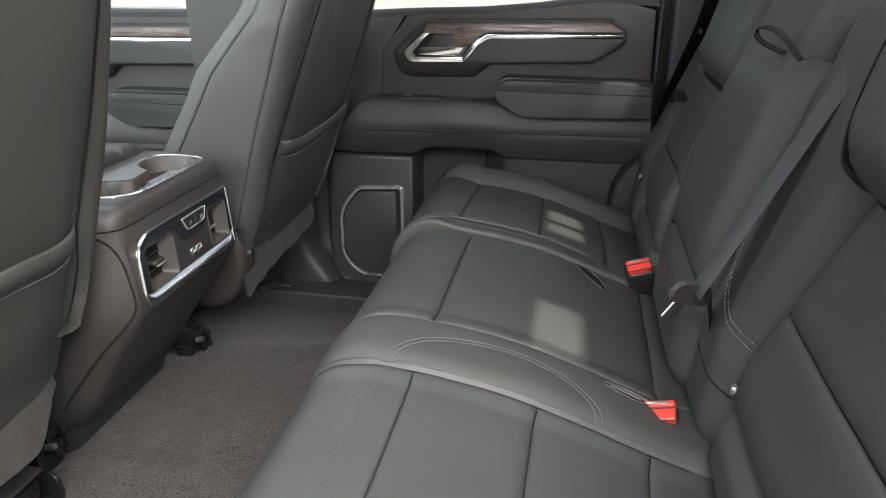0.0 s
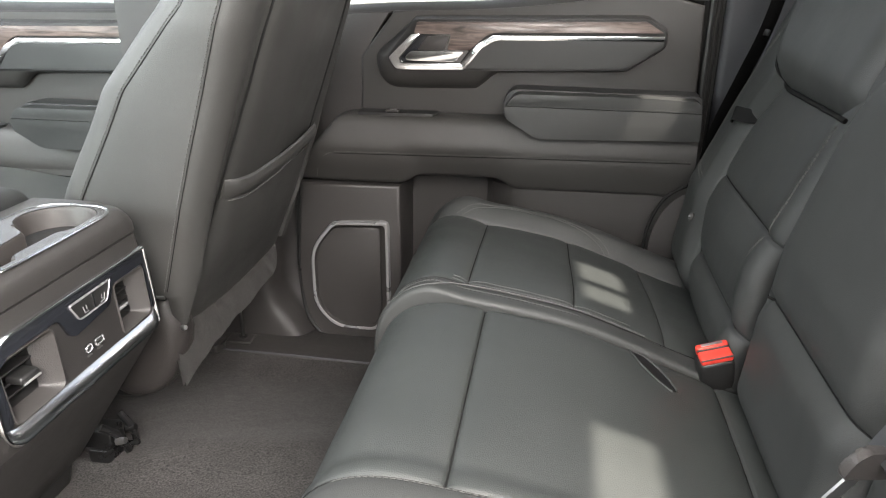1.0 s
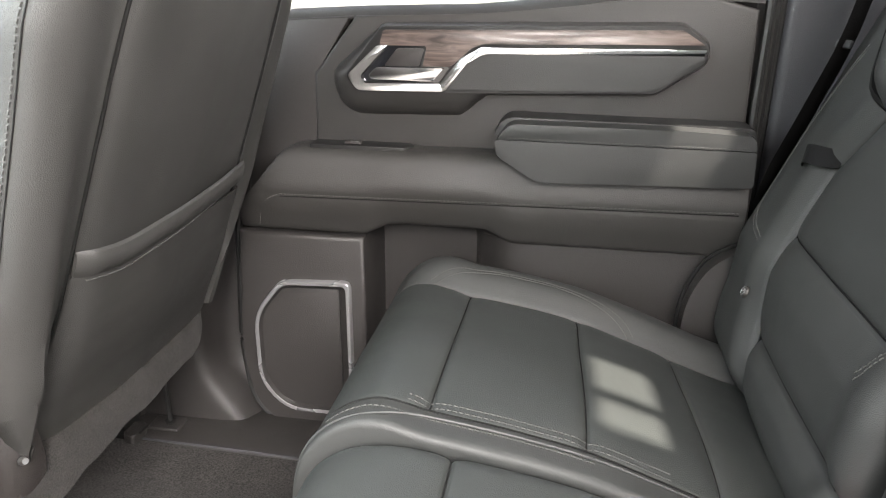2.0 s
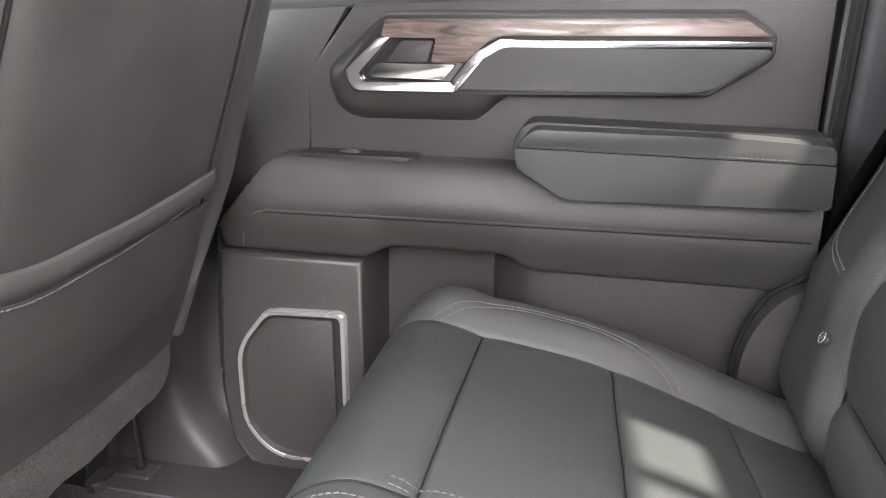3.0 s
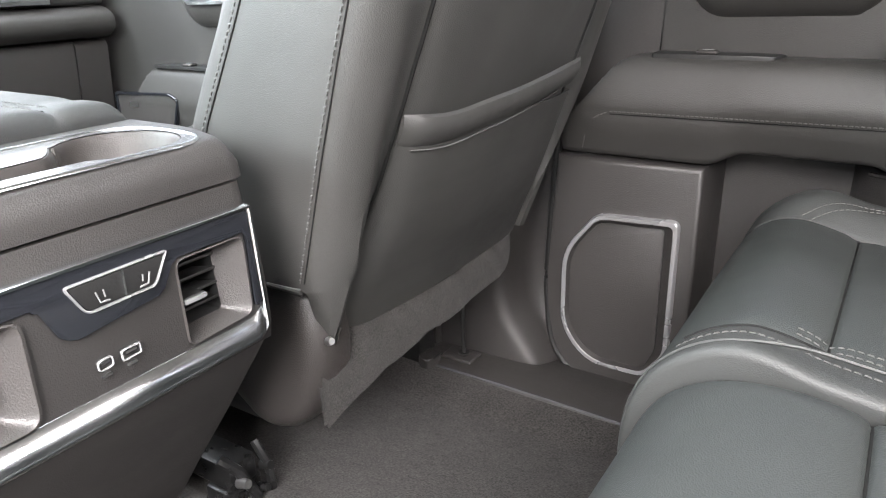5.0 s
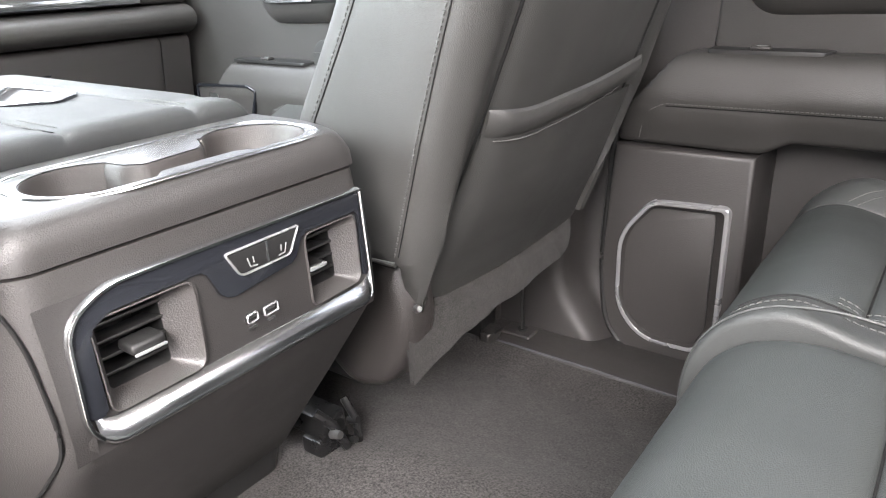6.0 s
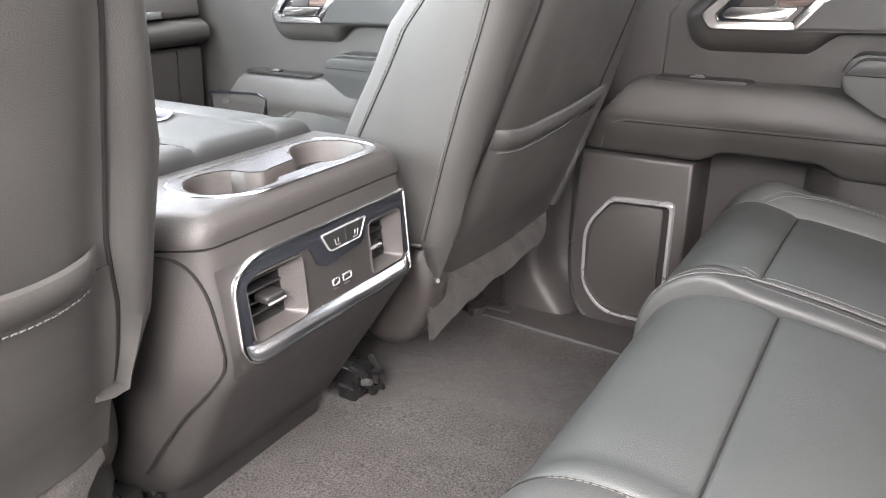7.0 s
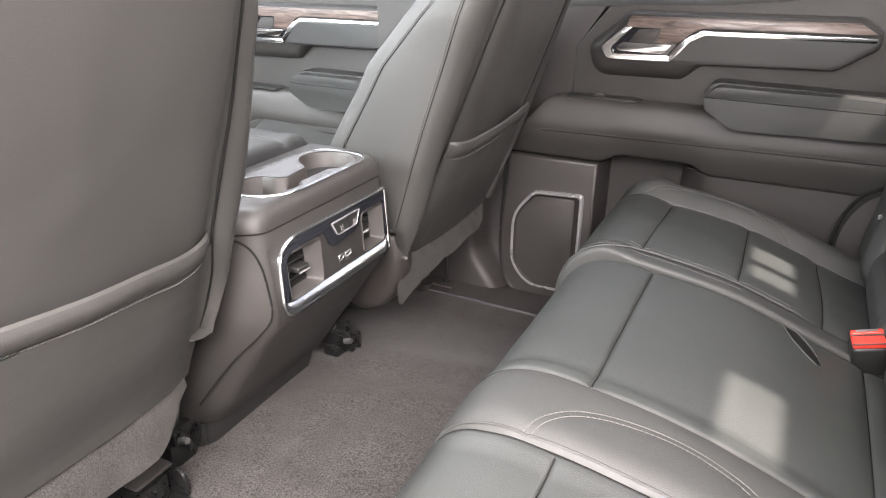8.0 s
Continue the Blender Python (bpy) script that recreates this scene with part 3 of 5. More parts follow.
def badge(plane, y, z, relief, parent):
    """A round woven tag with a ring printed on it."""
    point, nrm = plane
    c = point(y, z, relief(y, z) + 0.003)
    rot = nrm.to_track_quat("Z", "Y").to_matrix()
    disc = bmesh.new()
    bmesh.ops.create_cone(disc, cap_ends=True, segments=24, radius1=0.0075, radius2=0.007, depth=0.003, matrix=Matrix.Translation(c) @ rot.to_4x4())
    d = part("fixing_tag", disc, PLASTIC, parent, "small round child-seat fixing tag with a white ring")
    ring = [c + rot @ Vector((0.0054 * math.cos(a), 0.0054 * math.sin(a), 0.0022)) for a in np.linspace(0, 2 * math.pi, 24, endpoint=False)]
    part("printed_ring", tube(ring, 0.0006, 6, closed=True, up=nrm), SILVER, d)
    mark = [c + rot @ Vector(v) for v in ((-0.002, -0.002, 0.0022), (0.0003, 0.0, 0.0022), (-0.0007, 0.0022, 0.0022), (0.0016, 0.0026, 0.0022))]
    part("printed_mark", tube(mark, 0.0009, 6, up=nrm), SILVER, d)


def crease(points, parent):
    part("seam", tube(points, 0.0012, 6), SEAM, parent)


def back_crease(point, relief, line, parent):
    crease([point(y, z, relief(y, z) + 0.0002) for y, z in line], parent)


def cushion_crease(relief, line, parent):
    crease([on_cushion(relief, x, y, 0.0002) for x, y in line], parent)


def rear_bench():
    a = thing("rear_bench_seat", "wide dark grey leather bench seat with stitched panels", "bench seat", "rear seats", at=(0.05, 0.79, 0.17))
    base = rear_cushion(a, Y60, (("side_bolster", LEATHER, ()), ("insert_panel", LEATHER_PERF, SEAM_60_OUT), ("bolster", LEATHER, ()),
                                 ("insert_panel", LEATHER_PERF, SEAM_60_MID)), relief_60, (-0.15, 0.37, 0.17), (0.34, 1.21, 0.335))
    cushion_seam_rows(relief_60, LEAF_60, base)
    edge = [(x, Y60[3] - 0.004) for x in np.linspace(-0.15, 0.20, 80)]
    cushion_seam_rows(relief_60, edge, base, (0.0,), THREAD_DARK)
    welt = [on_cushion(relief_60, x, 0.7905) + Vector((0, 0, 0.0006)) for x in np.linspace(-0.185, 0.24, 70)]
    part("piping", tube(welt, 0.0013, 6), LEATHER, base)

    shell = part("backrest", slab([(0.36, 0.36), (0.50, 0.36), (0.58, 0.86), (0.47, 0.86)], "y", 0.35, 0.95, 0.01), PLASTIC_DARK, a)
    part("bolster", back_panel(PLANE_60, insert_edge_60, flat_line(0.950), 0.365, 0.88, relief_back_60, (False, True, True, True)), LEATHER, shell)
    for z0, z1 in ((0.365, ROLL_60), (ROLL_60, 0.580), (0.580, 0.88)):
        part("lower_roll" if z0 < 0.4 else "insert_panel", back_panel(PLANE_60, flat_line(0.33), insert_edge_60, z0, z1, relief_back_60, (True, False, z0 < 0.4, z1 > 0.85)), LEATHER, shell)
    part("headrest", headrest_mesh(PLANE_60, ((0.70, 0.36), (0.80, 0.34), (1.0, 0.34)), ((0.708, 0.745), (0.725, 0.780), (0.76, 0.805), (0.81, 0.815), (1.0, 0.815)), 0.708, 0.99, 0.034), LEATHER, a)
    s60 = spline([(0.846, 0.770), (0.868, 0.751), (0.885, 0.731), (0.906, 0.688), (0.916, 0.632), (0.920, 0.585), (0.907, 0.552), (0.873, 0.532), (0.829, 0.524), (0.800, 0.521)], 130)
    for d in (-0.004, 0.004):
        part("stitching", stitches([BACK_60(y, z, relief_back_60(y, z)) for y, z in shift_line(s60, d)], NORMAL_60, 0.0066, 0.0046, 0.0016), THREAD, shell, "pale double stitching")
    back_crease(BACK_60, relief_back_60, [(y, 0.580) for y in np.linspace(0.37, insert_edge_60(0.58) - 0.004, 40)], shell)
    back_crease(BACK_60, relief_back_60, [(insert_edge_60(z), z) for z in np.linspace(0.40, 0.70, 50)], shell)
    back_crease(BACK_60, relief_back_60, [(y, ROLL_60) for y in np.linspace(0.37, 0.930, 60)], shell)
    gap = [(y, 0.712) for y in np.linspace(0.37, 0.735, 30)] + [tuple(q) for q in spline([(0.752, 0.714), (0.782, 0.727), (0.808, 0.762), (0.818, 0.81), (0.819, 0.86)], 24)]
    part("gap", tube([BACK_60(y, z, relief_back_60(y, z) + 0.002) for y, z in gap], 0.0032, 6), SEAM, shell)
    for xs in SEAM_60_OUT:
        cushion_crease(relief_60, [(xs, y) for y in np.linspace(Y60[1] + 0.004, Y60[2] - 0.004, 40)], base)
    for xs in SEAM_60_MID:
        cushion_crease(relief_60, [(xs, y) for y in np.linspace(Y60[3] + 0.004, Y60[4] - 0.01, 40)], base)
    for ys in (Y60[2], Y60[3]):
        cushion_crease(relief_60, [(x, ys) for x in np.linspace(-0.18, 0.25, 60)], base)
    badge(PLANE_60, 0.797, 0.476, relief_back_60, shell)

    m = part("centre_armrest", back_panel(PLANE_MID, mid_low, mid_high, 0.375, MID_TOP, relief_back_mid, (True, True, True, True)), LEATHER, a, "folded-up dark leather centre armrest")
    roll = [BACK_MID(y, z, relief_back_mid(y, z) + 0.0003) for y, z in [(y, MID_ROLL) for y in np.linspace(0.955, 1.212, 60)]]
    part("seam", tube(roll, 0.0014, 6), SEAM, m)
    pull_loop([(0.330, 1.020, 0.796), (0.316, 1.060, 0.803), (0.312, 1.092, 0.812), (0.314, 1.085, 0.818), (0.318, 1.036, 0.821), (0.319, 0.975, 0.815), (0.325, 0.93, 0.798)], 0.0065, BELT_DARK, m, (-0.5, 0, 1))

    part("headrest", headrest_mesh(PLANE_40, ((0.70, 0.985), (1.0, 0.985)), ((0.70, 1.244), (1.0, 1.244)), 0.700, 0.97, 0.034), LEATHER, a)

    b = thing("rear_bench_seat", "narrow dark grey leather bench seat beside the door", "bench seat", "rear seats", at=(0.05, 1.46, 0.13))
    base = rear_cushion(b, Y40, (("welt_panel", LEATHER, ()), ("insert_panel", LEATHER_PERF, SEAM_40), ("side_bolster", LEATHER, ())), relief_40,
                        (-0.15, 1.27, 0.13), (0.34, 1.64, 0.335))
    cushion_seam_rows(relief_40, LEAF_40, base)
    cushion_seam_rows(relief_40, [(x, 1.294) for x in np.linspace(-0.11, 0.128, 60)], base, thread=THREAD_DARK)
    cushion_seam_rows(relief_40, [(x, 1.268) for x in np.linspace(-0.17, 0.06, 60)], base, (0.0,), THREAD_DARK)
    for yy in (1.2555,):
        hem = [cushion_at(s)[0] + cushion_at(s)[1] * (relief_40(-0.19, s, yy) + 0.0005) + Vector((0, yy, 0)) for s in np.linspace(0.20, CUSHION_END * 0.72, 90)]
        part("piping", tube(hem, 0.0013, 6), LEATHER, base)

    shell = part("backrest", slab([(0.36, 0.36), (0.50, 0.36), (0.58, 0.86), (0.47, 0.86)], "y", 1.26, 1.67, 0.01), PLASTIC_DARK, b)
    part("bolster", back_panel(PLANE_40, insert_edge_40, flat_line(1.765), 0.365, 0.88, relief_back_40, (False, True, True, True)), LEATHER, shell)
    for z0, z1 in ((0.365, ROLL_40), (ROLL_40, 0.565), (0.565, 0.88)):
        part("lower_roll" if z0 < 0.4 else "insert_panel", back_panel(PLANE_40, flat_line(1.243), insert_edge_40, z0, z1, relief_back_40, (True, False, z0 < 0.4, z1 > 0.85)), LEATHER, shell)
    part("headrest", headrest_mesh(PLANE_40, ((0.700, 1.25), (1.0, 1.25)), ((0.700, 1.50), (0.712, 1.555), (0.733, 1.590), (0.772, 1.622), (0.82, 1.655), (1.0, 1.70)), 0.700, 0.98, 0.030), LEATHER, b)
    s40 = spline([(1.655, 0.762), (1.676, 0.717), (1.690, 0.67), (1.694, 0.62), (1.697, 0.585), (1.690, 0.564), (1.66, 0.547), (1.615, 0.538)], 110)
    for d in (-0.003, 0.003):
        part("stitching", stitches([BACK_40(y, z, relief_back_40(y, z)) for y, z in shift_line(s40, d)], NORMAL_40), THREAD, shell, "pale double stitching")
    inner40 = spline([(1.281, 0.695), (1.280, 0.664), (1.281, 0.633), (1.280, 0.599), (1.284, 0.573), (1.297, 0.543), (1.308, 0.529)], 70)
    for d in (-0.003, 0.003):
        part("stitching", stitches([BACK_40(y, z, relief_back_40(y, z)) for y, z in shift_line(inner40, d)], NORMAL_40), THREAD, shell, "pale double stitching")
    back_crease(BACK_40, relief_back_40, [(y, 0.565) for y in np.linspace(1.30, insert_edge_40(0.565) - 0.004, 40)], shell)
    back_crease(BACK_40, relief_back_40, [(insert_edge_40(z), z) for z in np.linspace(0.40, 0.72, 50)], shell)
    back_crease(BACK_40, relief_back_40, [(y, ROLL_40) for y in np.linspace(1.27, insert_edge_40(ROLL_40) - 0.004, 40)], shell)
    gap = [(y, 0.703) for y in np.linspace(1.262, 1.488, 24)] + [tuple(q) for q in spline([(1.504, 0.704), (1.558, 0.714), (1.594, 0.735), (1.626, 0.774), (1.659, 0.822), (1.675, 0.86)], 30)]
    part("gap", tube([BACK_40(y, z, relief_back_40(y, z) + 0.002) for y, z in gap], 0.0032, 6), SEAM, shell)
    for xs in SEAM_40:
        cushion_crease(relief_40, [(xs, y) for y in np.linspace(Y40[1] + 0.004, Y40[2] - 0.004, 40)], base)
    for ys in (Y40[1], Y40[2]):
        cushion_crease(relief_40, [(x, ys) for x in np.linspace(-0.17, 0.25, 60)], base)
    badge(PLANE_40, 1.594, 0.478, relief_back_40, shell)
    q0, q1 = BACK_40(1.630, 0.637, 0.014), BACK_40(1.592, 0.648, 0.006)
    pull_loop([q0 + Vector((0.012, 0.012, 0)), q0, q0.lerp(q1, 0.5) + NORMAL_40 * 0.012, q1, q1 + Vector((0.012, -0.006, 0))], 0.022, BELT_DARK, shell)


def strap_slot(name, label, category, a, b, half, pale=False):
    """A bound slit in the cushion top, with a dark cloth bed, from a to b in plan."""
    t = thing(name, label, category, at=((a[0] + b[0]) / 2, (a[1] + b[1]) / 2, 0.42))
    away = Vector((b[1] - a[1], a[0] - b[0])).normalized()
    rows, lips = [], ([], [])
    for u in np.linspace(0, 1, 28):
        x, y = a[0] + (b[0] - a[0]) * u, a[1] + (b[1] - a[1]) * u
        w = half * math.sin(math.pi * (0.05 + 0.90 * u)) ** 0.6

        def at(k, lift):
            return on_cushion(relief_60, x + away[0] * w * k, y + away[1] * w * k, lift)
        rows.append([at(k, 0.0009) for k in (-1, -0.6, -0.2, 0.2, 0.6, 1)])
        lips[0].append(at(-1, 0.0012))
        lips[1].append(at(1, 0.0012))
    part("loop", sheet(rows), BELT_DARK, t)
    for k, line in enumerate(lips):
        part("edge_binding", tube(line, 0.0016 if k == 0 else 0.0011, 6), PLASTIC if pale and k == 0 else LEATHER, t)
    if pale:
        part("inner_lip", tube([p.lerp(q, 0.45) for p, q in zip(*lips)][3:-6], 0.0022, 6), PLASTIC, t)


def buckle(at, turn, label):
    """A seat-belt buckle: dark housing, red release button, slot plate, short strap."""
    bk = thing("seat_belt_buckle", label, "buckle", "seat belt buckles", at=at)
    m = Matrix.Translation(at) @ turn

    def put(name, bm, mat, parent, lab=""):
        bmesh.ops.transform(bm, matrix=m, verts=bm.verts)
        return part(name, bm, mat, parent, lab)
    h = put("housing", box((-0.021, -0.015, -0.075), (0.021, 0.015, -0.002), 0.006, 3), PLASTIC_DARK, bk)
    put("release_button", box((-0.0195, -0.0135, -0.004), (0.0195, 0.004, 0.006), 0.003, 3), RED, bk, "red release button")
    put("slot_cover", box((-0.0195, 0.0046, -0.004), (0.0195, 0.0135, 0.009), 0.003, 3), RED, bk, "red slot cover")
    put("slot", box((-0.013, 0.007, 0.008), (0.013, 0.011, 0.0098), 0.0008), STEEL, h)
    for yy in (-0.0135, 0.0043):
        put("edge_line", box((-0.0195, yy - 0.0008, 0.0045), (0.0195, yy + 0.0008, 0.0064), 0.0004), BELT, bk)
    put("strap", box((-0.017, -0.004, -0.16), (0.017, 0.004, -0.073), 0.002), BELT_DARK, bk)


BELT_TOP, BELT_LOW = (0.427, 0.868, 0.951), (0.246, 0.885, 0.545)


def belts():
    b = thing("seat_belt", "grey woven centre seat belt drawn across the backrest", "seat belt", at=(0.24, 0.935, 0.53))
    top = Vector(BELT_TOP)
    low = Vector(BELT_LOW)
    d = (low - top).normalized()
    side = d.cross(Vector((-1, -0.08, 0.28))).normalized()
    nrm = side.cross(d).normalized()
    rows = []
    for t in np.linspace(0, 1, 40):
        p = top.lerp(low, t) - nrm * 0.0
        cup = 0.002 * math.sin(t * 9)
        rows.append([p + side * (w * 0.0195) + nrm * (cup * (1 - w * w) + k) for w, k in ((-1, 0), (-0.5, 0.001), (0, 0.0012), (0.5, 0.001), (1, 0), (0.5, -0.001), (0, -0.0008), (-0.5, -0.001))])
    part("webbing", capped(rows), BELT, b)
    rot = Matrix((side, -d, nrm)).transposed().to_4x4()
    at = Matrix.Translation(low + nrm * 0.004) @ rot @ pose(0, -0.004, 0, 0, 62, 0)
    grip = slab(fillet([(-0.028, -0.012), (0.028, -0.012), (0.030, 0.006), (0.02, 0.014), (-0.02, 0.014), (-0.030, 0.006)], 0.005), "z", 0.004, -0.004, 0.003)
    bmesh.ops.transform(grip, matrix=at, verts=grip.verts)
    g = part("latch_plate", grip, PLASTIC, b, "dark grey plastic latch plate")
    tongue = slab(fillet([(-0.009, -0.012), (0.009, -0.012), (0.009, -0.036), (0.003, -0.042), (-0.009, -0.040)], 0.003), "z", 0.001, -0.001)
    bmesh.ops.transform(tongue, matrix=at @ pose(-0.004, 0, 0, 0, 0, -12), verts=tongue.verts)
    part("tongue", tongue, STEEL, g, "bright steel tongue")
    s2 = Vector((0.250, 0.940, 0.385))
    rows = []
    for t in np.linspace(0, 1, 10):
        p = low.lerp(s2, t) + Vector((0.012 + 0.012 * math.sin(t * 3.14), 0, 0))
        w = 0.012 - 0.006 * t
        rows.append([p + Vector((0, w, w)), p + Vector((0.001, 0, 0.001)), p - Vector((0, w, w)), p + Vector((0.004, 0, 0.002))])
    part("lower_webbing", capped(rows), BELT_DARK, b)

    c = thing("seat_belt", "dark woven outer seat belt hanging by the rear pillar", "seat belt", at=(0.4, 1.8, 0.6))
    rows = []
    for p in spline([(0.400, 1.742, 0.960), (0.362, 1.722, 0.850), (0.338, 1.708, 0.765), (0.310, 1.712, 0.68), (0.288, 1.730, 0.60), (0.285, 1.76, 0.54)], 30):
        p = Vector(p)
        w = Vector((0.016, 0.022, -0.004))
        n = Vector((-0.8, -0.6, 0.1)).normalized()
        rows.append([p - w, p + n * 0.0015, p + w, p - n * 0.0015])
    part("webbing", capped(rows), BELT_DARK, c)
    clip = box((-0.003, -0.010, -0.005), (0.003, 0.010, 0.005), 0.002)
    bmesh.ops.transform(clip, matrix=pose(0.335, 1.705, 0.765, 0, 20, 35), verts=clip.verts)
    part("belt_clip", clip, BELT, c, "small pale belt clip")


def rear_side_cover():
    c = thing("seat_side_cover", "grey plastic hinge cover beside the bench seat", "trim cover", at=(0.25, 1.715, 0.36))
    part("cover", slab(fillet([(0.19, 0.33), (0.196, 0.42), (0.222, 0.472), (0.268, 0.50), (0.36, 0.50), (0.36, 0.33)], 0.03), "y", 1.706, 1.745, 0.012, 4), PLASTIC, c)
    rim = [(x, 1.712, z) for x, z in spline([(0.185, 0.34), (0.190, 0.42), (0.216, 0.478), (0.262, 0.508)], 30)]
    part("seal_lip", tube(rim, 0.0030, 8), SEAM, c)


rear_bench()
buckle((0.219, 1.243, 0.424), pose(0, 0, 0, 14, -14, 8), "seat belt buckle with red button standing in the bench split")
buckle((0.218, 0.853, 0.401), pose(0, 0, 0, 20, -14, -8), "seat belt buckle with red button lying by the backrest")
strap_slot("strap_loop", "dark fabric strap loop in the gap between the cushions", "strap", (0.119, 1.232), (0.162, 1.166), 0.0115)
strap_slot("anchor_slot", "bound slot in the cushion beside a seat belt buckle", "slot", (0.150, 0.867), (0.205, 0.862), 0.0085, True)
belts()
rear_side_cover()

# ---- front seats ----
def seat_control(z):
    rear = float(np.interp(z, (0.43, 0.46, 0.577, 0.646, 0.722, 0.83, 1.0), (-0.478, -0.470, -0.436, -0.414, -0.388, -0.353, -0.30)))
    front = float(np.interp(z, (0.43, 0.50, 0.59, 0.671, 0.722, 0.821, 1.0), (-0.67, -0.655, -0.614, -0.566, -0.538, -0.452, -0.37)))
    panel = float(np.interp(z, (0.30, 0.387, 0.46, 0.60, 0.72, 0.83, 1.0), (-0.515, -0.492, -0.463, -0.410, -0.365, -0.325, -0.27)))
    half = float(np.interp(z, (0.3, 0.8, 0.95, 1.05), (0.237, 0.237, 0.21, 0.17)))
    return rear, front, panel, half


def seat_seam(z, outer=False):
    """Distance from the middle to the seam that bounds the back panel, on the console's side or the door's."""
    if outer:
        return float(np.interp(z, (0.30, 0.39, 0.46, 0.54, 0.60, 0.75, 1.0), (0.184, 0.180, 0.166, 0.149, 0.139, 0.133, 0.12)))
    return float(np.interp(z, (0.30, 0.40, 0.46, 0.54, 0.60, 0.75, 1.0), (0.222, 0.220, 0.196, 0.178, 0.174, 0.166, 0.14)))


@lru_cache(maxsize=None)
def seat_section(z, n=72):
    """Half of the outline at a height, from the front middle to the back middle; y from 0 (middle) to -half width."""
    rear, front, panel, half = seat_control(z)
    q = seat_seam(z)
    pts = [(front + 0.035, 0.0), (front + 0.028, -half + 0.11), (front + 0.002, -half + 0.06), (front, -half + 0.025), (front + 0.012, -half + 0.008),
           (front + 0.035, -half + 0.001), ((front + rear) / 2, -half - 0.002), (rear - 0.012, -half), (rear, -half + 0.003), (rear + 0.012, -half + 0.013),
           (rear + 0.020, -half + 0.030), (panel - 0.008, -q - 0.003 if half - q > 0.036 else -half + 0.034), (panel + 0.002, -half + 0.085), (panel + 0.008, -half + 0.16), (panel + 0.010, 0.0)]
    return spline(pts, n)


def seat_back_x(dy, z):
    """x of the rear surface at a distance from the middle."""
    h = seat_section(round(z, 3))
    k = int(np.argmin(h[:, 1]))
    return float(np.interp(-abs(dy), h[k:, 1], h[k:, 0]))


SHIELD = [(-0.62, 0.446), (-0.492, 0.450), (-0.474, 0.400), (-0.482, 0.345), (-0.520, 0.288), (-0.575, 0.272), (-0.64, 0.32)]


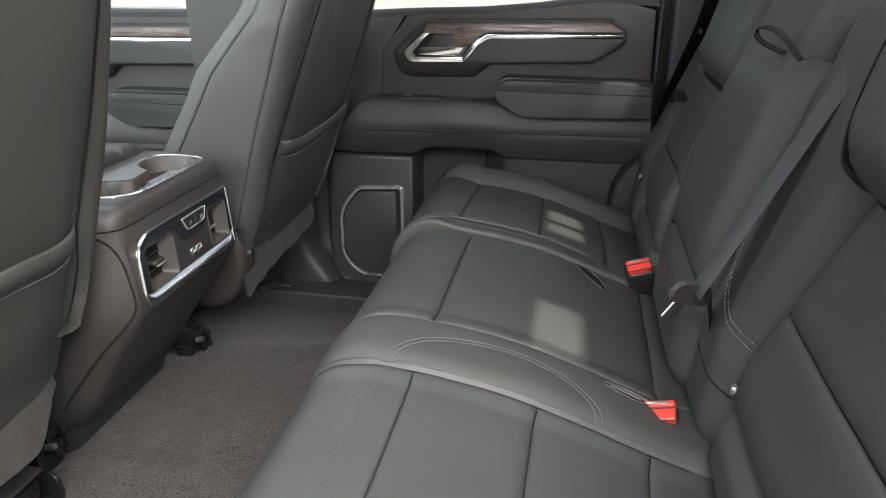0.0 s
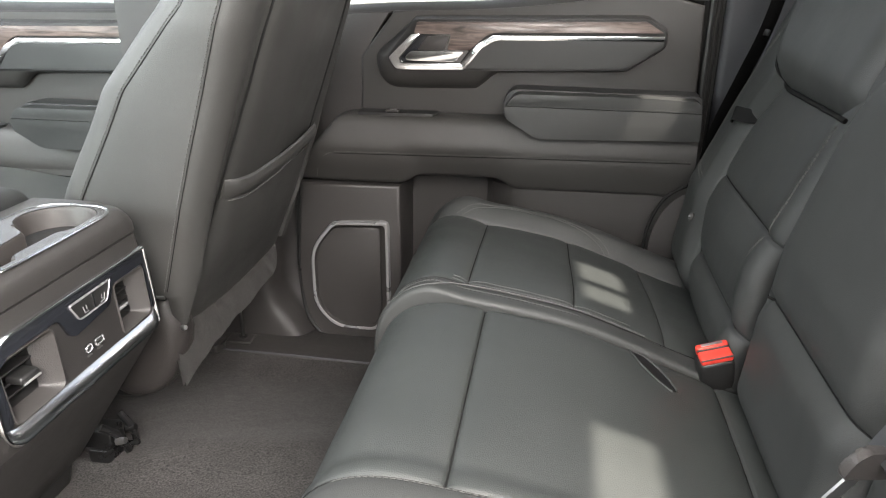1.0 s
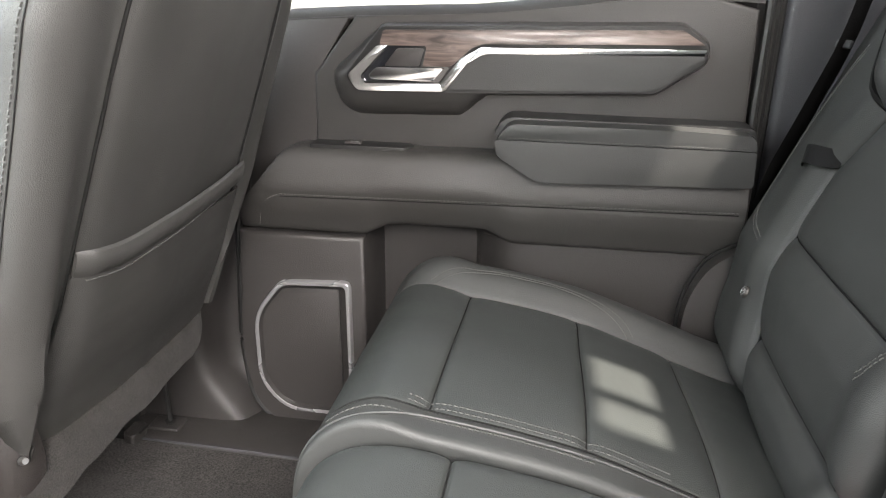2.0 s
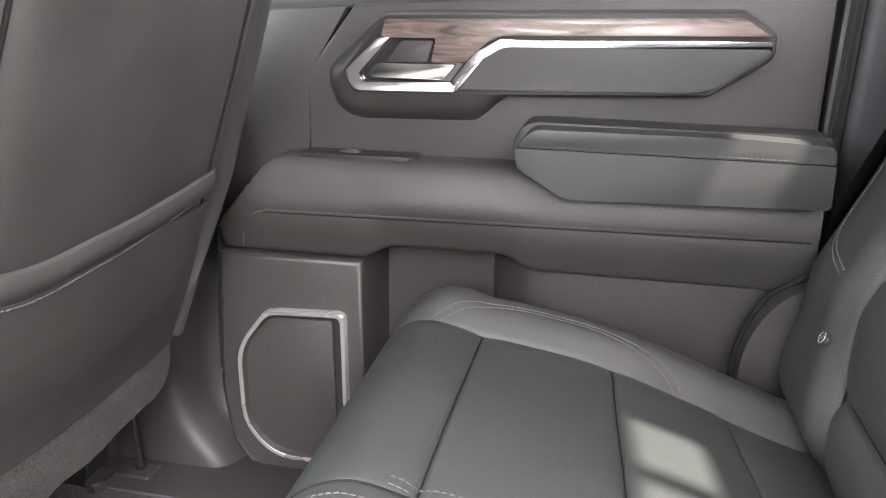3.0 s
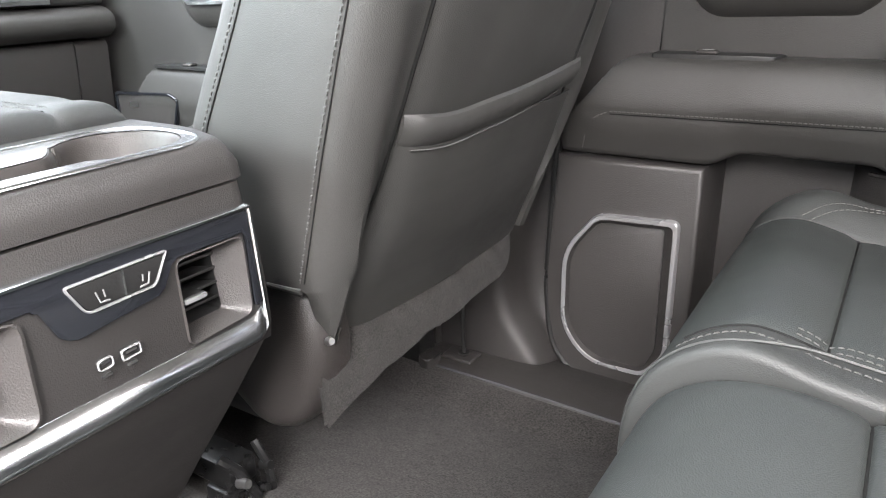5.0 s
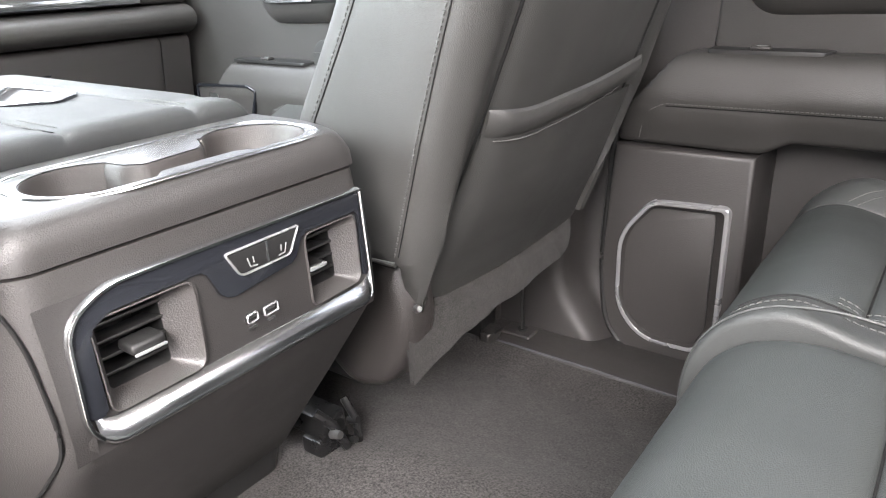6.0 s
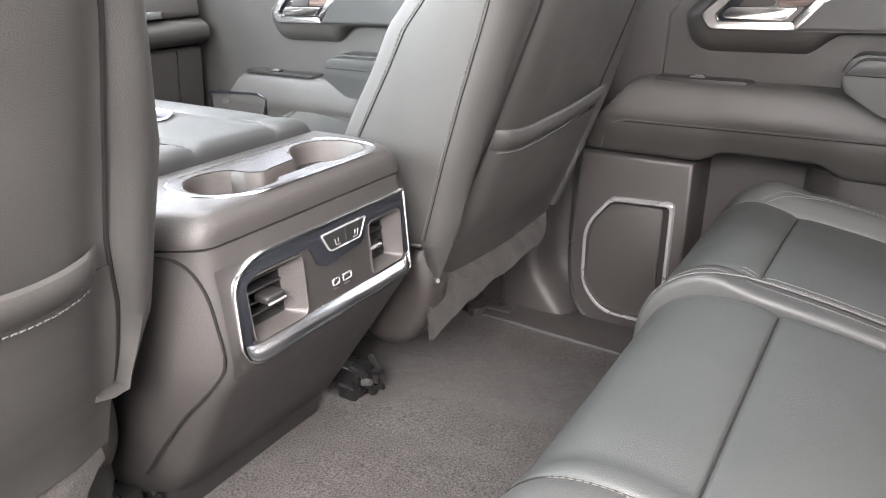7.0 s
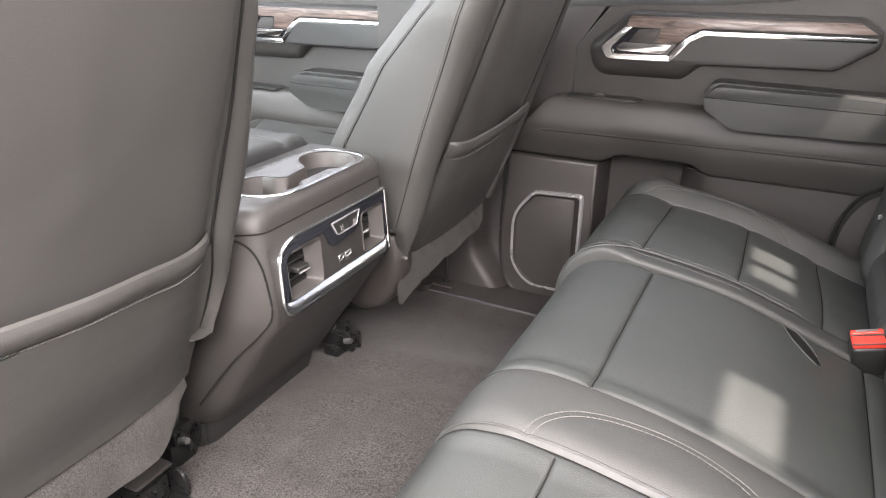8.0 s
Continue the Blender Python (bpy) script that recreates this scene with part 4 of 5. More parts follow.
def front_seat(cy, inner, label):
    """inner: -1 when the console lies at lower y, 1 when at higher y."""
    def seam_at(z, outer=False):
        if inner > 0 and not outer:
            return float(np.interp(z, (0.30, 0.43, 0.47, 0.54, 0.60, 0.75, 1.0), (0.196, 0.196, 0.197, 0.192, 0.183, 0.176, 0.15)))
        return seat_seam(z, outer)

    def slim(y, z):
        """The driver's backrest draws in towards its top and its foot."""
        q = seam_at(z)
        if inner < 0 or y > -q:
            return y
        cut = float(np.interp(z, (0.44, 0.455, 0.47, 0.49, 0.52, 0.66, 0.78, 0.90), (0.040, 0.038, 0.031, 0.017, 0.003, 0.0, 0.025, 0.036)))
        return -q - (-y - q) * max(0.0, 0.237 - q - cut) / (0.237 - q)
    seat = thing("front_seat", label, "car seat", "front seats", at=(-0.6, cy, 0.2))
    zs = list(np.linspace(0.455, 0.95, 56)) + [0.975, 0.995, 1.008]
    rows = []
    for z in np.linspace(0.392, 0.4535, 9):
        h = seat_section(0.455)
        full = np.vstack([h, (h * (1, -1))[::-1][1:-1]])
        panel = seat_control(z)[2] - seat_control(0.455)[2]
        deep, wide = float(np.interp(z, (0.392, 0.4535), (0.45, 1.0))), float(np.interp(z, (0.392, 0.44, 0.4535), (0.80, 0.84, 0.865)))
        back_x = h[-1, 0]
        if inner < 0:
            cut, lim = seat_control(0.455)[0] - 0.010 + 0.012 * step01(0.4535, 0.395, z), float(np.interp(z, (0.392, 0.40, 0.45, 0.4535), (0.208, 0.213, 0.231, 0.2365)))
            rows.append([(max(x, cut) + panel, cy + max(y, -lim) if y < 0 else cy + 0.80 * y, z) for x, y in full])
            continue
        rows.append([(back_x + (x - back_x) * deep + panel - 0.035 * step01(0.4535, 0.435, z), cy - inner * y * (wide if y < 0 else 0.80 * wide), z) for x, y in full])
    for z in zs:
        h = seat_section(z)
        full = np.vstack([h, (h * (1, -1))[::-1][1:-1]])
        g = 0.80 + 0.20 * step01(0.44, 0.60, z)
        rows.append([(x + 0.0009 * noise.noise((x * 20, y * 22, z * 16 + cy)), cy - inner * (slim(y, z) if y < 0 else y * g), z) for x, y in full])
    ring = np.array(rows[-1])
    mid = ring.mean(axis=0)
    for k, dz in ((0.9, 0.012), (0.7, 0.022), (0.4, 0.028)):
        rows.append([tuple(mid + (p - mid) * k + np.array((0.004, 0, dz))) for p in ring])
    back = part("backrest", capped(rows), LEATHER_BACK, seat)

    def side_line(f, zr, n):
        out = []
        for z in np.linspace(zr[0], zr[1], n):
            rear, front, panel, half = seat_control(z)
            out.append((f(rear, front), cy + inner * (-slim(-half, z) + 0.0012), z))
        return out
    for f in (lambda r, q: r - 0.014, lambda r, q: q + 0.036):
        ln = side_line(f, (0.462, 0.93), 90)
        part("stitching", stitches(ln, (0, inner, 0), 0.0062, 0.0046, 0.0017, 0.0011), THREAD_DARK, back)
        part("piping", tube([(x + 0.004, y - inner * 0.0010, z) for x, y, z in ln], 0.0007, 6), SEAM, back)
    # seams beside the back panel
    for sgn in (-1, 1):
        ln = [(seat_back_x(seam_at(z, sgn < 0), z) + 0.0004, cy + inner * sgn * seam_at(z, sgn < 0), z) for z in np.linspace(0.458, 0.95, 70)]
        part("piping", tube(ln, 0.0020, 6), SEAM, back)
    # hem along the lower edge of the side cover
    if inner < 0:
        hem = [(x, cy + inner * 0.2372, 0.4535 + 0.004 * (x + 0.50)) for x in np.linspace(-0.60, -0.484, 24)]
        part("hem", tube(hem, 0.0028, 8), LEATHER_BACK, back)
        part("seam", tube([(x, y + 0.0004, z - 0.0034) for x, y, z in hem], 0.0016, 6), SEAM, back)

    # map pocket: loose sheet on the back with a padded band along its mouth
    def pocket_out(dy, z):
        t = max(0.0, 1 - (dy / 0.176) ** 2)
        return 0.003 + 0.010 * t ** 0.5 * step01(0.40, 0.50, z) + 0.0015 * noise.noise((dy * 14, z * 9, cy))
    rows = []
    for z in np.linspace(0.385, 0.577, 34):
        across = inner * np.linspace(-seam_at(z, True) + 0.002, (seam_at(z) - 0.002) * (1 - (0.05 if inner < 0 else 0.0) * (1 - step01(0.39, 0.45, z))), 48)
        if inner > 0:
            across = np.linspace(max(across[0], -0.208), min(across[-1], 0.208), 48)
        rows.append([(min(seat_back_x(dy, z), seat_back_x(0.0, z)) + pocket_out(dy, z), cy + dy, z) for dy in across])
    inner_rows = [[(x - 0.003, y, z) for x, y, z in r] for r in rows[::-1]]
    pocket = part("map_pocket", sheet(rows + inner_rows), LEATHER_BACK, back)
    rows = []
    prof = [(0.0, 0.0), (0.004, 0.004), (0.0075, 0.011), (0.0075, 0.019), (0.004, 0.026), (0.0, 0.0285), (-0.003, 0.026), (-0.003, 0.003)]
    for dy in inner * np.linspace(-0.138, 0.173, 60):
        lift = 0.013 * step01(-0.06, 0.16, dy * inner * -1.2) - 0.006 * math.exp(-((dy - inner * 0.12) / 0.05) ** 2)
        z0 = 0.573 + lift
        e = 0.35 + 0.65 * min(1.0, max(0.0, min(0.173 - dy * inner, 0.138 + dy * inner)) / 0.02) ** 0.5
        x0 = seat_back_x(dy, z0) + pocket_out(dy, 0.577) - 0.001
        rows.append([(x0 + a * e + 0.36 * b, cy + dy, z0 + b) for a, b in prof])
    part("pocket_band", capped(rows), LEATHER_BACK, back)
    stitch = [(seat_back_x(dy, 0.572) + pocket_out(dy, 0.572) + 0.0008, cy + dy, 0.571 + 0.013 * step01(-0.06, 0.16, dy * inner * -1.2) - 0.006 * math.exp(-((dy - inner * 0.12) / 0.05) ** 2)) for dy in inner * np.linspace(-0.134, 0.168, 70)]
    part("stitching", stitches(stitch, (1, 0, 0.3)), THREAD_DARK, pocket)

    # felt flap under the backrest
    rows = []
    for t in np.linspace(0, 1, 26):
        r = []
        for u in np.linspace(-1, 1, 70):
            a = u * 0.201 + 0.017 if inner < 0 else u * 0.191 - 0.002
            dy = a * inner                # + towards the console
            if inner < 0:
                low = float(np.interp(a, (-0.184, -0.165, -0.12, -0.05, 0.05, 0.14, 0.190, 0.218), (0.384, 0.362, 0.346, 0.340, 0.337, 0.333, 0.318, 0.312)))
            else:
                low = 0.322 + 0.050 * step01(0.12, 0.19, a) + 0.05 * step01(0.12, 0.19, -a)
            top = 0.398 + 0.004 * a
            z = top + (low - top) * t
            x = -0.491 + 0.006 * step01(0, 1, t) + 0.010 * (1 - abs(u) ** 4) * step01(0.0, 0.5, t) - 0.010 * (1 - step01(0, 0.25, t)) + 0.0022 * t * math.sin(u * 11 + 2 * t) + (1 - 0.6 * t) * (0.0045 * noise.noise((dy * 34 + z * 22, z * 16, 1.0)) + 0.0016 * noise.noise((dy * 90 + z * 60, z * 50, 4.0)))
            x += -0.02 * max(0.0, -u) ** 8 + (0.006 * max(0.0, u) ** 4 if inner < 0 else -0.012 * max(0.0, u) ** 6)
            r.append((x, cy + dy * (1 - 0.015 * t + (0.06 * t * max(0.0, u) ** 6 if inner < 0 else 0.0)), z))
        rows.append(r)
    back_rows = [[(x - 0.005, y, z) for x, y, z in r] for r in rows[::-1]]
    part("felt_flap", sheet(rows + back_rows, close_v=True), FELT, seat, "grey felt flap under the backrest")

    # rounded hinge cover at the console side, and the seat's pan and rails
    shield = fillet(SHIELD, [0, 0.010, 0.03, 0.04, 0.04, 0.05, 0.03], 8)
    y0 = cy + inner * 0.231
    cover = np.array(shield)
    middle = cover.mean(axis=0)
    rows = []
    for d, k in ((0.0, 0.50), (0.0010, 0.66), (0.0035, 0.79), (0.0085, 0.89), (0.016, 0.955), (0.026, 0.99), (0.038, 1.0), (0.044, 0.98)):
        q = middle + (cover - middle) * k
        rows.append([(x - (0.05 if inner > 0 else 0.0), y0 - inner * d, z) for x, z in q])
    part("hinge_cover", capped(rows), COVER, seat)
    part("seat_pan", box((-1.08, cy - 0.225, 0.27), (-0.54, cy + 0.225, 0.36), 0.03, 3), PLASTIC_DARK, seat)
    cush = []
    for x in np.linspace(-1.10, -0.60, 16):
        k = (x + 0.85) / 0.25
        w = 0.232 - 0.02 * abs(k) ** 6
        top = 0.455 + 0.02 * step01(-0.9, -1.1, x)
        cush.append([(x, cy + w * a, z) for a, z in ((-1, 0.36), (-1, top - 0.01), (-0.9, top + 0.015), (-0.7, top), (0, top - 0.005), (0.7, top), (0.9, top + 0.015), (1, top - 0.01), (1, 0.36))])
    part("cushion", capped(cush), LEATHER, seat)
    if inner < 0:
        bolt = bmesh.new()
        bmesh.ops.create_cone(bolt, cap_ends=True, segments=14, radius1=0.0045, radius2=0.0032, depth=0.006, matrix=pose(-0.474, cy + inner * 0.218, 0.400, 0, 70, -20))
        part("snap_clip", bolt, STEEL, seat, "small bright snap clip")
    part("seat_rail", box((-1.10, cy - inner * 0.20 - 0.022, 0.12), (-0.66, cy - inner * 0.20 + 0.022, 0.28), 0.004), PLASTIC_DARK, seat)
    for yy in (cy + inner * 0.246,):
        base = max(floor_height(-0.6, yy), 0.10)
        rail = part("seat_rail", box((-1.10, yy - 0.018, base + 0.02), (-0.585, yy + 0.018, base + 0.05), 0.004), BLACK_STEEL, seat)
        part("rail_foot", box((-0.62, yy - 0.024, base - 0.02), (-0.588, yy + 0.024, base + 0.022), 0.004), BLACK_STEEL, rail)
        for dy, dx, dz, r in ((-0.012, 0.012, 0.035, 0.006), (0.014, 0.010, 0.012, 0.005), (0.026, 0.004, 0.030, 0.006)):
            stud = bmesh.new()
            bmesh.ops.create_cone(stud, cap_ends=True, segments=10, radius1=r, radius2=r * 0.8, depth=0.014, matrix=pose(-0.584 + dx, yy + dy, base + dz, 0, 75, 0))
            part("stud", stud, STEEL if dz > 0.033 else BLACK_STEEL, rail)
        part("bracket", merged(tube([(-0.595, yy + 0.026, base + 0.055), (-0.578, yy + 0.027, base + 0.03), (-0.575, yy + 0.026, base + 0.002)], 0.005, 8),
                               tube([(-0.595, yy - 0.02, base + 0.06), (-0.580, yy - 0.01, base + 0.045), (-0.576, yy + 0.006, base + 0.006)], 0.006, 8)), BLACK_STEEL, rail)
    return seat


def rail_end_cap(y, x, base):
    """The folded sheet-metal end of a seat rail on the carpet."""
    t = thing("rail_end_cap", "black folded steel seat rail end on the carpet", "bracket", "rail end caps", at=(x, y, base))
    part("plate", box((x - 0.06, y - 0.034, base - 0.004), (x + 0.034, y + 0.036, base + 0.004), 0.002), BLACK_STEEL, t)
    for q in (-0.032, 0.028):
        part("cheek", slab(fillet([(x - 0.06, base + 0.004), (x - 0.06, base + 0.050), (x + 0.012, base + 0.048), (x + 0.026, base + 0.038), (x + 0.030, base + 0.004)], 0.006), "y", y + q, y + q + 0.006, 0.0015), BLACK_STEEL, t)
    part("core", box((x - 0.06, y - 0.022, base + 0.004), (x + 0.004, y + 0.022, base + 0.040), 0.004), BLACK_STEEL, t)
    part("cover", box((x - 0.06, y - 0.030, base + 0.046), (x + 0.004, y + 0.032, base + 0.053), 0.003), PLASTIC, t)
    part("rivet", tube([(x + 0.004, y, base + 0.026), (x + 0.012, y, base + 0.026)], 0.006, 12), BLACK_STEEL, t)


front_seat(1.462, -1, "front passenger seat in dark leather with rear map pocket")
driver = front_seat(mirror_y(1.462), 1, "driver's seat in dark leather with rear map pocket")
driver.location += Vector((-0.038, 0.042, 0.018))
rail_end_cap(0.775, -0.60, 0.190)


# ---- console ----
def console_section(x_rear, yl, yr, front=-1.30, c=0.016):
    return fillet([(front, yl), (front, yr), (x_rear - 0.05, yr), (x_rear, yr - c), (x_rear, yl + 0.035), (x_rear - 0.055, yl)], [0, 0, 0.02, 0.012, 0.015, 0.03], 5)


def face_x(z):
    """x of the console's rear face."""
    return float(np.interp(z, (0.24, 0.30, 0.36, 0.42, 0.445, 0.46, 0.50, 0.546, 0.575), (-0.598, -0.558, -0.518, -0.478, -0.461, -0.458, -0.460, -0.466, -0.471)))


def on_face(poly, lift, back, bevel=0.0):
    """A plate on the console's rear face: its outline in y and z, its front lift and depth behind the face."""
    bm = slab(poly, "x", lift, -back, bevel)
    for v in bm.verts:
        v.co.x += face_x(v.co.z)
    return bm


def face_rim(poly, width, height, lift=0.0):
    v, f = ring_strip(poly, "x", lift, width, height)
    return [(x + face_x(z), y, z) for x, y, z in v], f


def vent(c, o, knob, margin):
    """An air vent: tapered frame, dark throat, blades and a thumb tab. margin: low y, high y."""
    y0, z0 = np.min(np.array(o), axis=0)
    y1, z1 = np.max(np.array(o), axis=0)
    iy0, iy1 = y0 + margin[0], y1 - margin[1]
    iz0, iz1 = z0 + 0.008, z1 - 0.009
    i = fillet([(iy0, iz0), (iy1, iz0), (iy1, iz1), (iy0, iz1)], 0.003, 4)
    rows = []
    for p, d in ((o, -0.001), (o, 0.0026), ([tuple(np.array(a) * 0.9 + np.array(b) * 0.1) for a, b in zip(o, i)], 0.0030), (i, -0.014)):
        rows.append([(face_x(z) + d, y, z) for y, z in p])
    v = part("vent", sheet(rows, close_u=True), PLASTIC, c)
    duct = [[(face_x(z) + d, y, z) for y, z in i] for d in (-0.0138, -0.03, -0.055)]
    part("throat", sheet(duct, close_u=True), PLASTIC_DARK, v)
    part("throat_back", box((-0.535, iy0 - 0.004, iz0 - 0.004), (-0.515, iy1 + 0.004, iz1 + 0.004)), PLASTIC_DARK, v)
    n = 4
    for k in range(n):
        z = iz0 + (k + 0.62) * (iz1 - iz0) / n
        b = box((-0.500, iy0 - 0.001, z - 0.0012), (-0.474, iy1 + 0.001, z + 0.0012), 0.0007)
        for q in b.verts:
            q.co.z += 0.22 * (q.co.x + 0.487)
        part("blade", b, PLASTIC_DARK, v)
    ky, zc, w, h, chrome = knob
    tab = part("thumb_tab", box((-0.480, ky - w, zc - h), (-0.461, ky + w, zc + h), 0.003, 3), PLASTIC_DARK, v)
    part("tab_edge", box((-0.4615, ky - w * 0.95, zc - h), (-0.4590, ky + w * 0.95, zc - h * (-0.9 if chrome else 0.45)), 0.0012), SILVER, tab, "bright tab edge")


VENT_L = fillet([(0.915, 0.4705), (0.988, 0.4705), (0.992, 0.5345), (0.915, 0.5345)], 0.009, 4)
VENT_R = fillet([(1.090, 0.4720), (1.148, 0.4740), (1.152, 0.5335), (1.093, 0.5335)], 0.007, 4)


def grid_edge(y0, y1, z0, z1, n=8):
    """A rectangle's outline with points along its upright sides."""
    zz = np.linspace(z0, z1, n)
    return [(y0, z) for z in zz] + [(y1, z) for z in zz[::-1]]


def console():
    c = thing("centre_console", "dark plastic centre console with rear vents and cup holders", "console", at=(-0.8, MID, 0.2))
    zs = [0.245, 0.25, 0.30, 0.36, 0.42, 0.4455, 0.46, 0.50, 0.54, 0.5515, 0.5695]
    rows = []
    for z in zs:
        lo = 0.853 + 0.012 * step01(0.42, 0.25, z)
        rows.append([(a, b, z) for a, b in console_section(face_x(z) - (0.008 if z < 0.247 else 0), lo, 1.173 - 0.012 * step01(0.42, 0.25, z), -1.30, 0.008)])
    fv, ff = capped(rows)
    n = len(rows[0])
    ff = [q for q in ff if not (len(q) == 4 and q[0] % n == 11 and 5 <= q[0] // n <= 8)]
    part("fascia", (fv, ff), CAP, c)
    rows = [[(a, b, z) for a, b in console_section(x, 0.868, 1.17)] for z, x in ((0.08, -0.625), (0.20, -0.618), (0.262, -0.600))]
    part("plinth", capped(rows), PLASTIC_DARK, c)
    part("inner_core", box((-1.28, 0.905, 0.556), (-0.484, 1.160, 0.578)), PLASTIC_DARK, c)
    # side plate behind the left corner, parted from the fascia by a gap
    gap = [(face_x(z) - 0.055 * (0.888 - y) / 0.035 - (0.0015 if y > 0.883 else 0.0), y, z) for y, z in
           ((0.858, 0.5685), (0.868, 0.566), (0.8765, 0.556), (0.8820, 0.535), (0.8845, 0.50), (0.8845, 0.46), (0.879, 0.43), (0.873, 0.395), (0.868, 0.34), (0.866, 0.30))]
    part("panel_gap", tube([(x + 0.0006, y - 0.0010, z) for x, y, z in spline(gap, 60)], 0.0014, 6), SEAM, c)
    # cap with the cup holders
    caps = ((0.5715, -0.4708), (0.582, -0.4714), (0.590, -0.4730), (0.596, -0.4760), (0.5995, -0.4800), (0.6010, -0.4850))
    rows = []
    for z, x in caps:
        g = 0.5 * max(0.0, z - 0.58) ** 1.0
        rows.append([(a, b, z) for a, b in console_section(x, 0.853 + g, 1.185 - g, -0.605)])
    bm = bmesh.new()
    loops = [[bm.verts.new(p) for p in r] for r in rows]
    for la, lb in zip(loops[:-1], loops[1:]):
        for i in range(len(la)):
            j = (i + 1) % len(la)
            bm.faces.new((la[i], la[j], lb[j], lb[i]))
    bone = cup_outline()
    hole = [bm.verts.new((x, y, 0.6010)) for x, y in bone]
    edges = [bm.edges.get((loops[-1][i], loops[-1][(i + 1) % len(loops[-1])])) for i in range(len(loops[-1]))]
    edges += [bm.edges.new((hole[i], hole[(i + 1) % len(hole)])) for i in range(len(hole))]
    bmesh.ops.triangle_fill(bm, use_beauty=True, use_dissolve=False, edges=edges)
    cap = part("cap", bm, CAP, c)
    # wells
    rows = [[(x, y, 0.6010) for x, y in bone], [(x, y, 0.597) for x, y in shrink(bone, 0.0025)], [(x, y, 0.520) for x, y in shrink(bone, 0.006)], [(x, y, 0.513) for x, y in shrink(bone, 0.010)]]
    v, f = sheet(rows, close_u=True)
    n = len(bone)
    f.append(tuple(range(len(v) - n, len(v))))
    part("cup_well", (v, f), LINER, cap)
    ring = fillet([(-0.584, 0.922), (-0.584, 1.160), (-0.4795, 1.158), (-0.4785, 0.955), (-0.510, 0.918)], [0.035, 0.045, 0.04, 0.04, 0.03], 10)
    part("rim", ring_strip(ring, "z", 0.6004, 0.0042, 0.0022), CHROME, cap, "satin chrome rim round the cup holders")
    bm = bmesh.new()
    edges = []
    for loop in (shrink(ring, 0.0036), shrink(bone, -0.0008)):
        vs = [bm.verts.new((x, y, 0.6017)) for x, y in loop]
        edges += [bm.edges.new((vs[i], vs[(i + 1) % len(vs)])) for i in range(len(vs))]
    bmesh.ops.triangle_fill(bm, use_beauty=True, use_dissolve=False, edges=edges)
    part("tray_plate", bm, SATIN, cap, "smooth satin plate round the cup holders")
    # black gloss band, chrome frame, buttons, sockets
    outline = fillet([(0.912, 0.4485), (1.152, 0.4490), (1.160, 0.458), (1.163, 0.5535), (0.930, 0.5545), (0.900, 0.538), (0.896, 0.468)], [0.016, 0.008, 0.006, 0.004, 0.020, 0.016, 0.016], 6)
    bm = bmesh.new()
    edges = []
    for loop in (grid_edge(0.8885, 1.1650, 0.4455, 0.5515), VENT_L, VENT_R):
        vs = [bm.verts.new((face_x(z) + 0.0003, y, z)) for y, z in loop]
        edges += [bm.edges.new((vs[i], vs[(i + 1) % len(vs)])) for i in range(len(vs))]
    bmesh.ops.triangle_fill(bm, use_beauty=True, use_dissolve=False, edges=edges)
    part("bezel_plate", bm, PLATE, c)
    rim = part("bezel", face_rim(outline, 0.0042, 0.0045, 0.001), CHROME, c, "chrome frame round the rear vents")
    sill_rows = []
    for y in np.linspace(0.904, 1.157, 40):
        e = 1 - min(1.0, min(y - 0.904, 1.157 - y) / 0.012)
        sill_rows.append([(face_x(z) + d * (1 - 0.5 * e * e), y, z + 0.006 * e * e) for d, z in ((0.001, 0.4500), (0.0085, 0.4530), (0.0096, 0.4548), (0.0090, 0.4566), (0.0010, 0.4692), (0.0, 0.4697))])
    part("bezel_sill", sheet(sill_rows), CHROME, rim, "broad bright chrome bar")
    band = fillet([(0.9005, 0.474), (0.9035, 0.536), (0.931, 0.5508), (1.1585, 0.5500), (1.1560, 0.478), (1.1500, 0.478), (1.1535, 0.5352), (1.0915, 0.5352), (1.079, 0.5165), (1.018, 0.5105), (1.009, 0.514), (1.000, 0.5365), (0.930, 0.5362), (0.9145, 0.528), (0.9130, 0.474)], 0.003)
    gl = part("gloss_band", on_face(band, 0.0035, 0.0, 0.0012), GLOSS, c, "glossy black band")
    pill = fillet([(1.0265, 0.5225), (1.0745, 0.5232), (1.0885, 0.5435), (1.0165, 0.5430)], [0.005, 0.004, 0.003, 0.004], 5)
    part("button_plate", on_face(shrink(pill, 0.002), 0.0050, 0.0, 0.0008), PLASTIC_DARK, gl)
    part("button_rim", face_rim(pill, 0.0015, 0.0020, 0.0038), SILVER, gl)
    part("button_split", on_face([(1.0522, 0.5255), (1.0537, 0.5255), (1.0552, 0.5415), (1.0537, 0.5415)], 0.0056, 0.0), CHROME, gl)
    for yy, s in ((1.038, 1), (1.067, -1)):
        # seat-heating sign: a bent bar and a short bar
        part("heat_sign", merged(tube([(face_x(0.53) + 0.0062, yy - 0.004 * s, 0.5345), (face_x(0.53) + 0.0062, yy - 0.002 * s, 0.5275), (face_x(0.53) + 0.0062, yy + 0.004 * s, 0.527)], 0.00065, 5),
                                 tube([(face_x(0.53) + 0.0062, yy + 0.001 * s, 0.5345), (face_x(0.53) + 0.0062, yy + 0.0015 * s, 0.530)], 0.00055, 5)), PRINT, gl)
    vent(c, VENT_L, (0.951, 0.5030, 0.0125, 0.0042, False), (0.010, 0.021))
    vent(c, VENT_R, (1.103, 0.5025, 0.010, 0.002, True), (0.0025, 0.019))
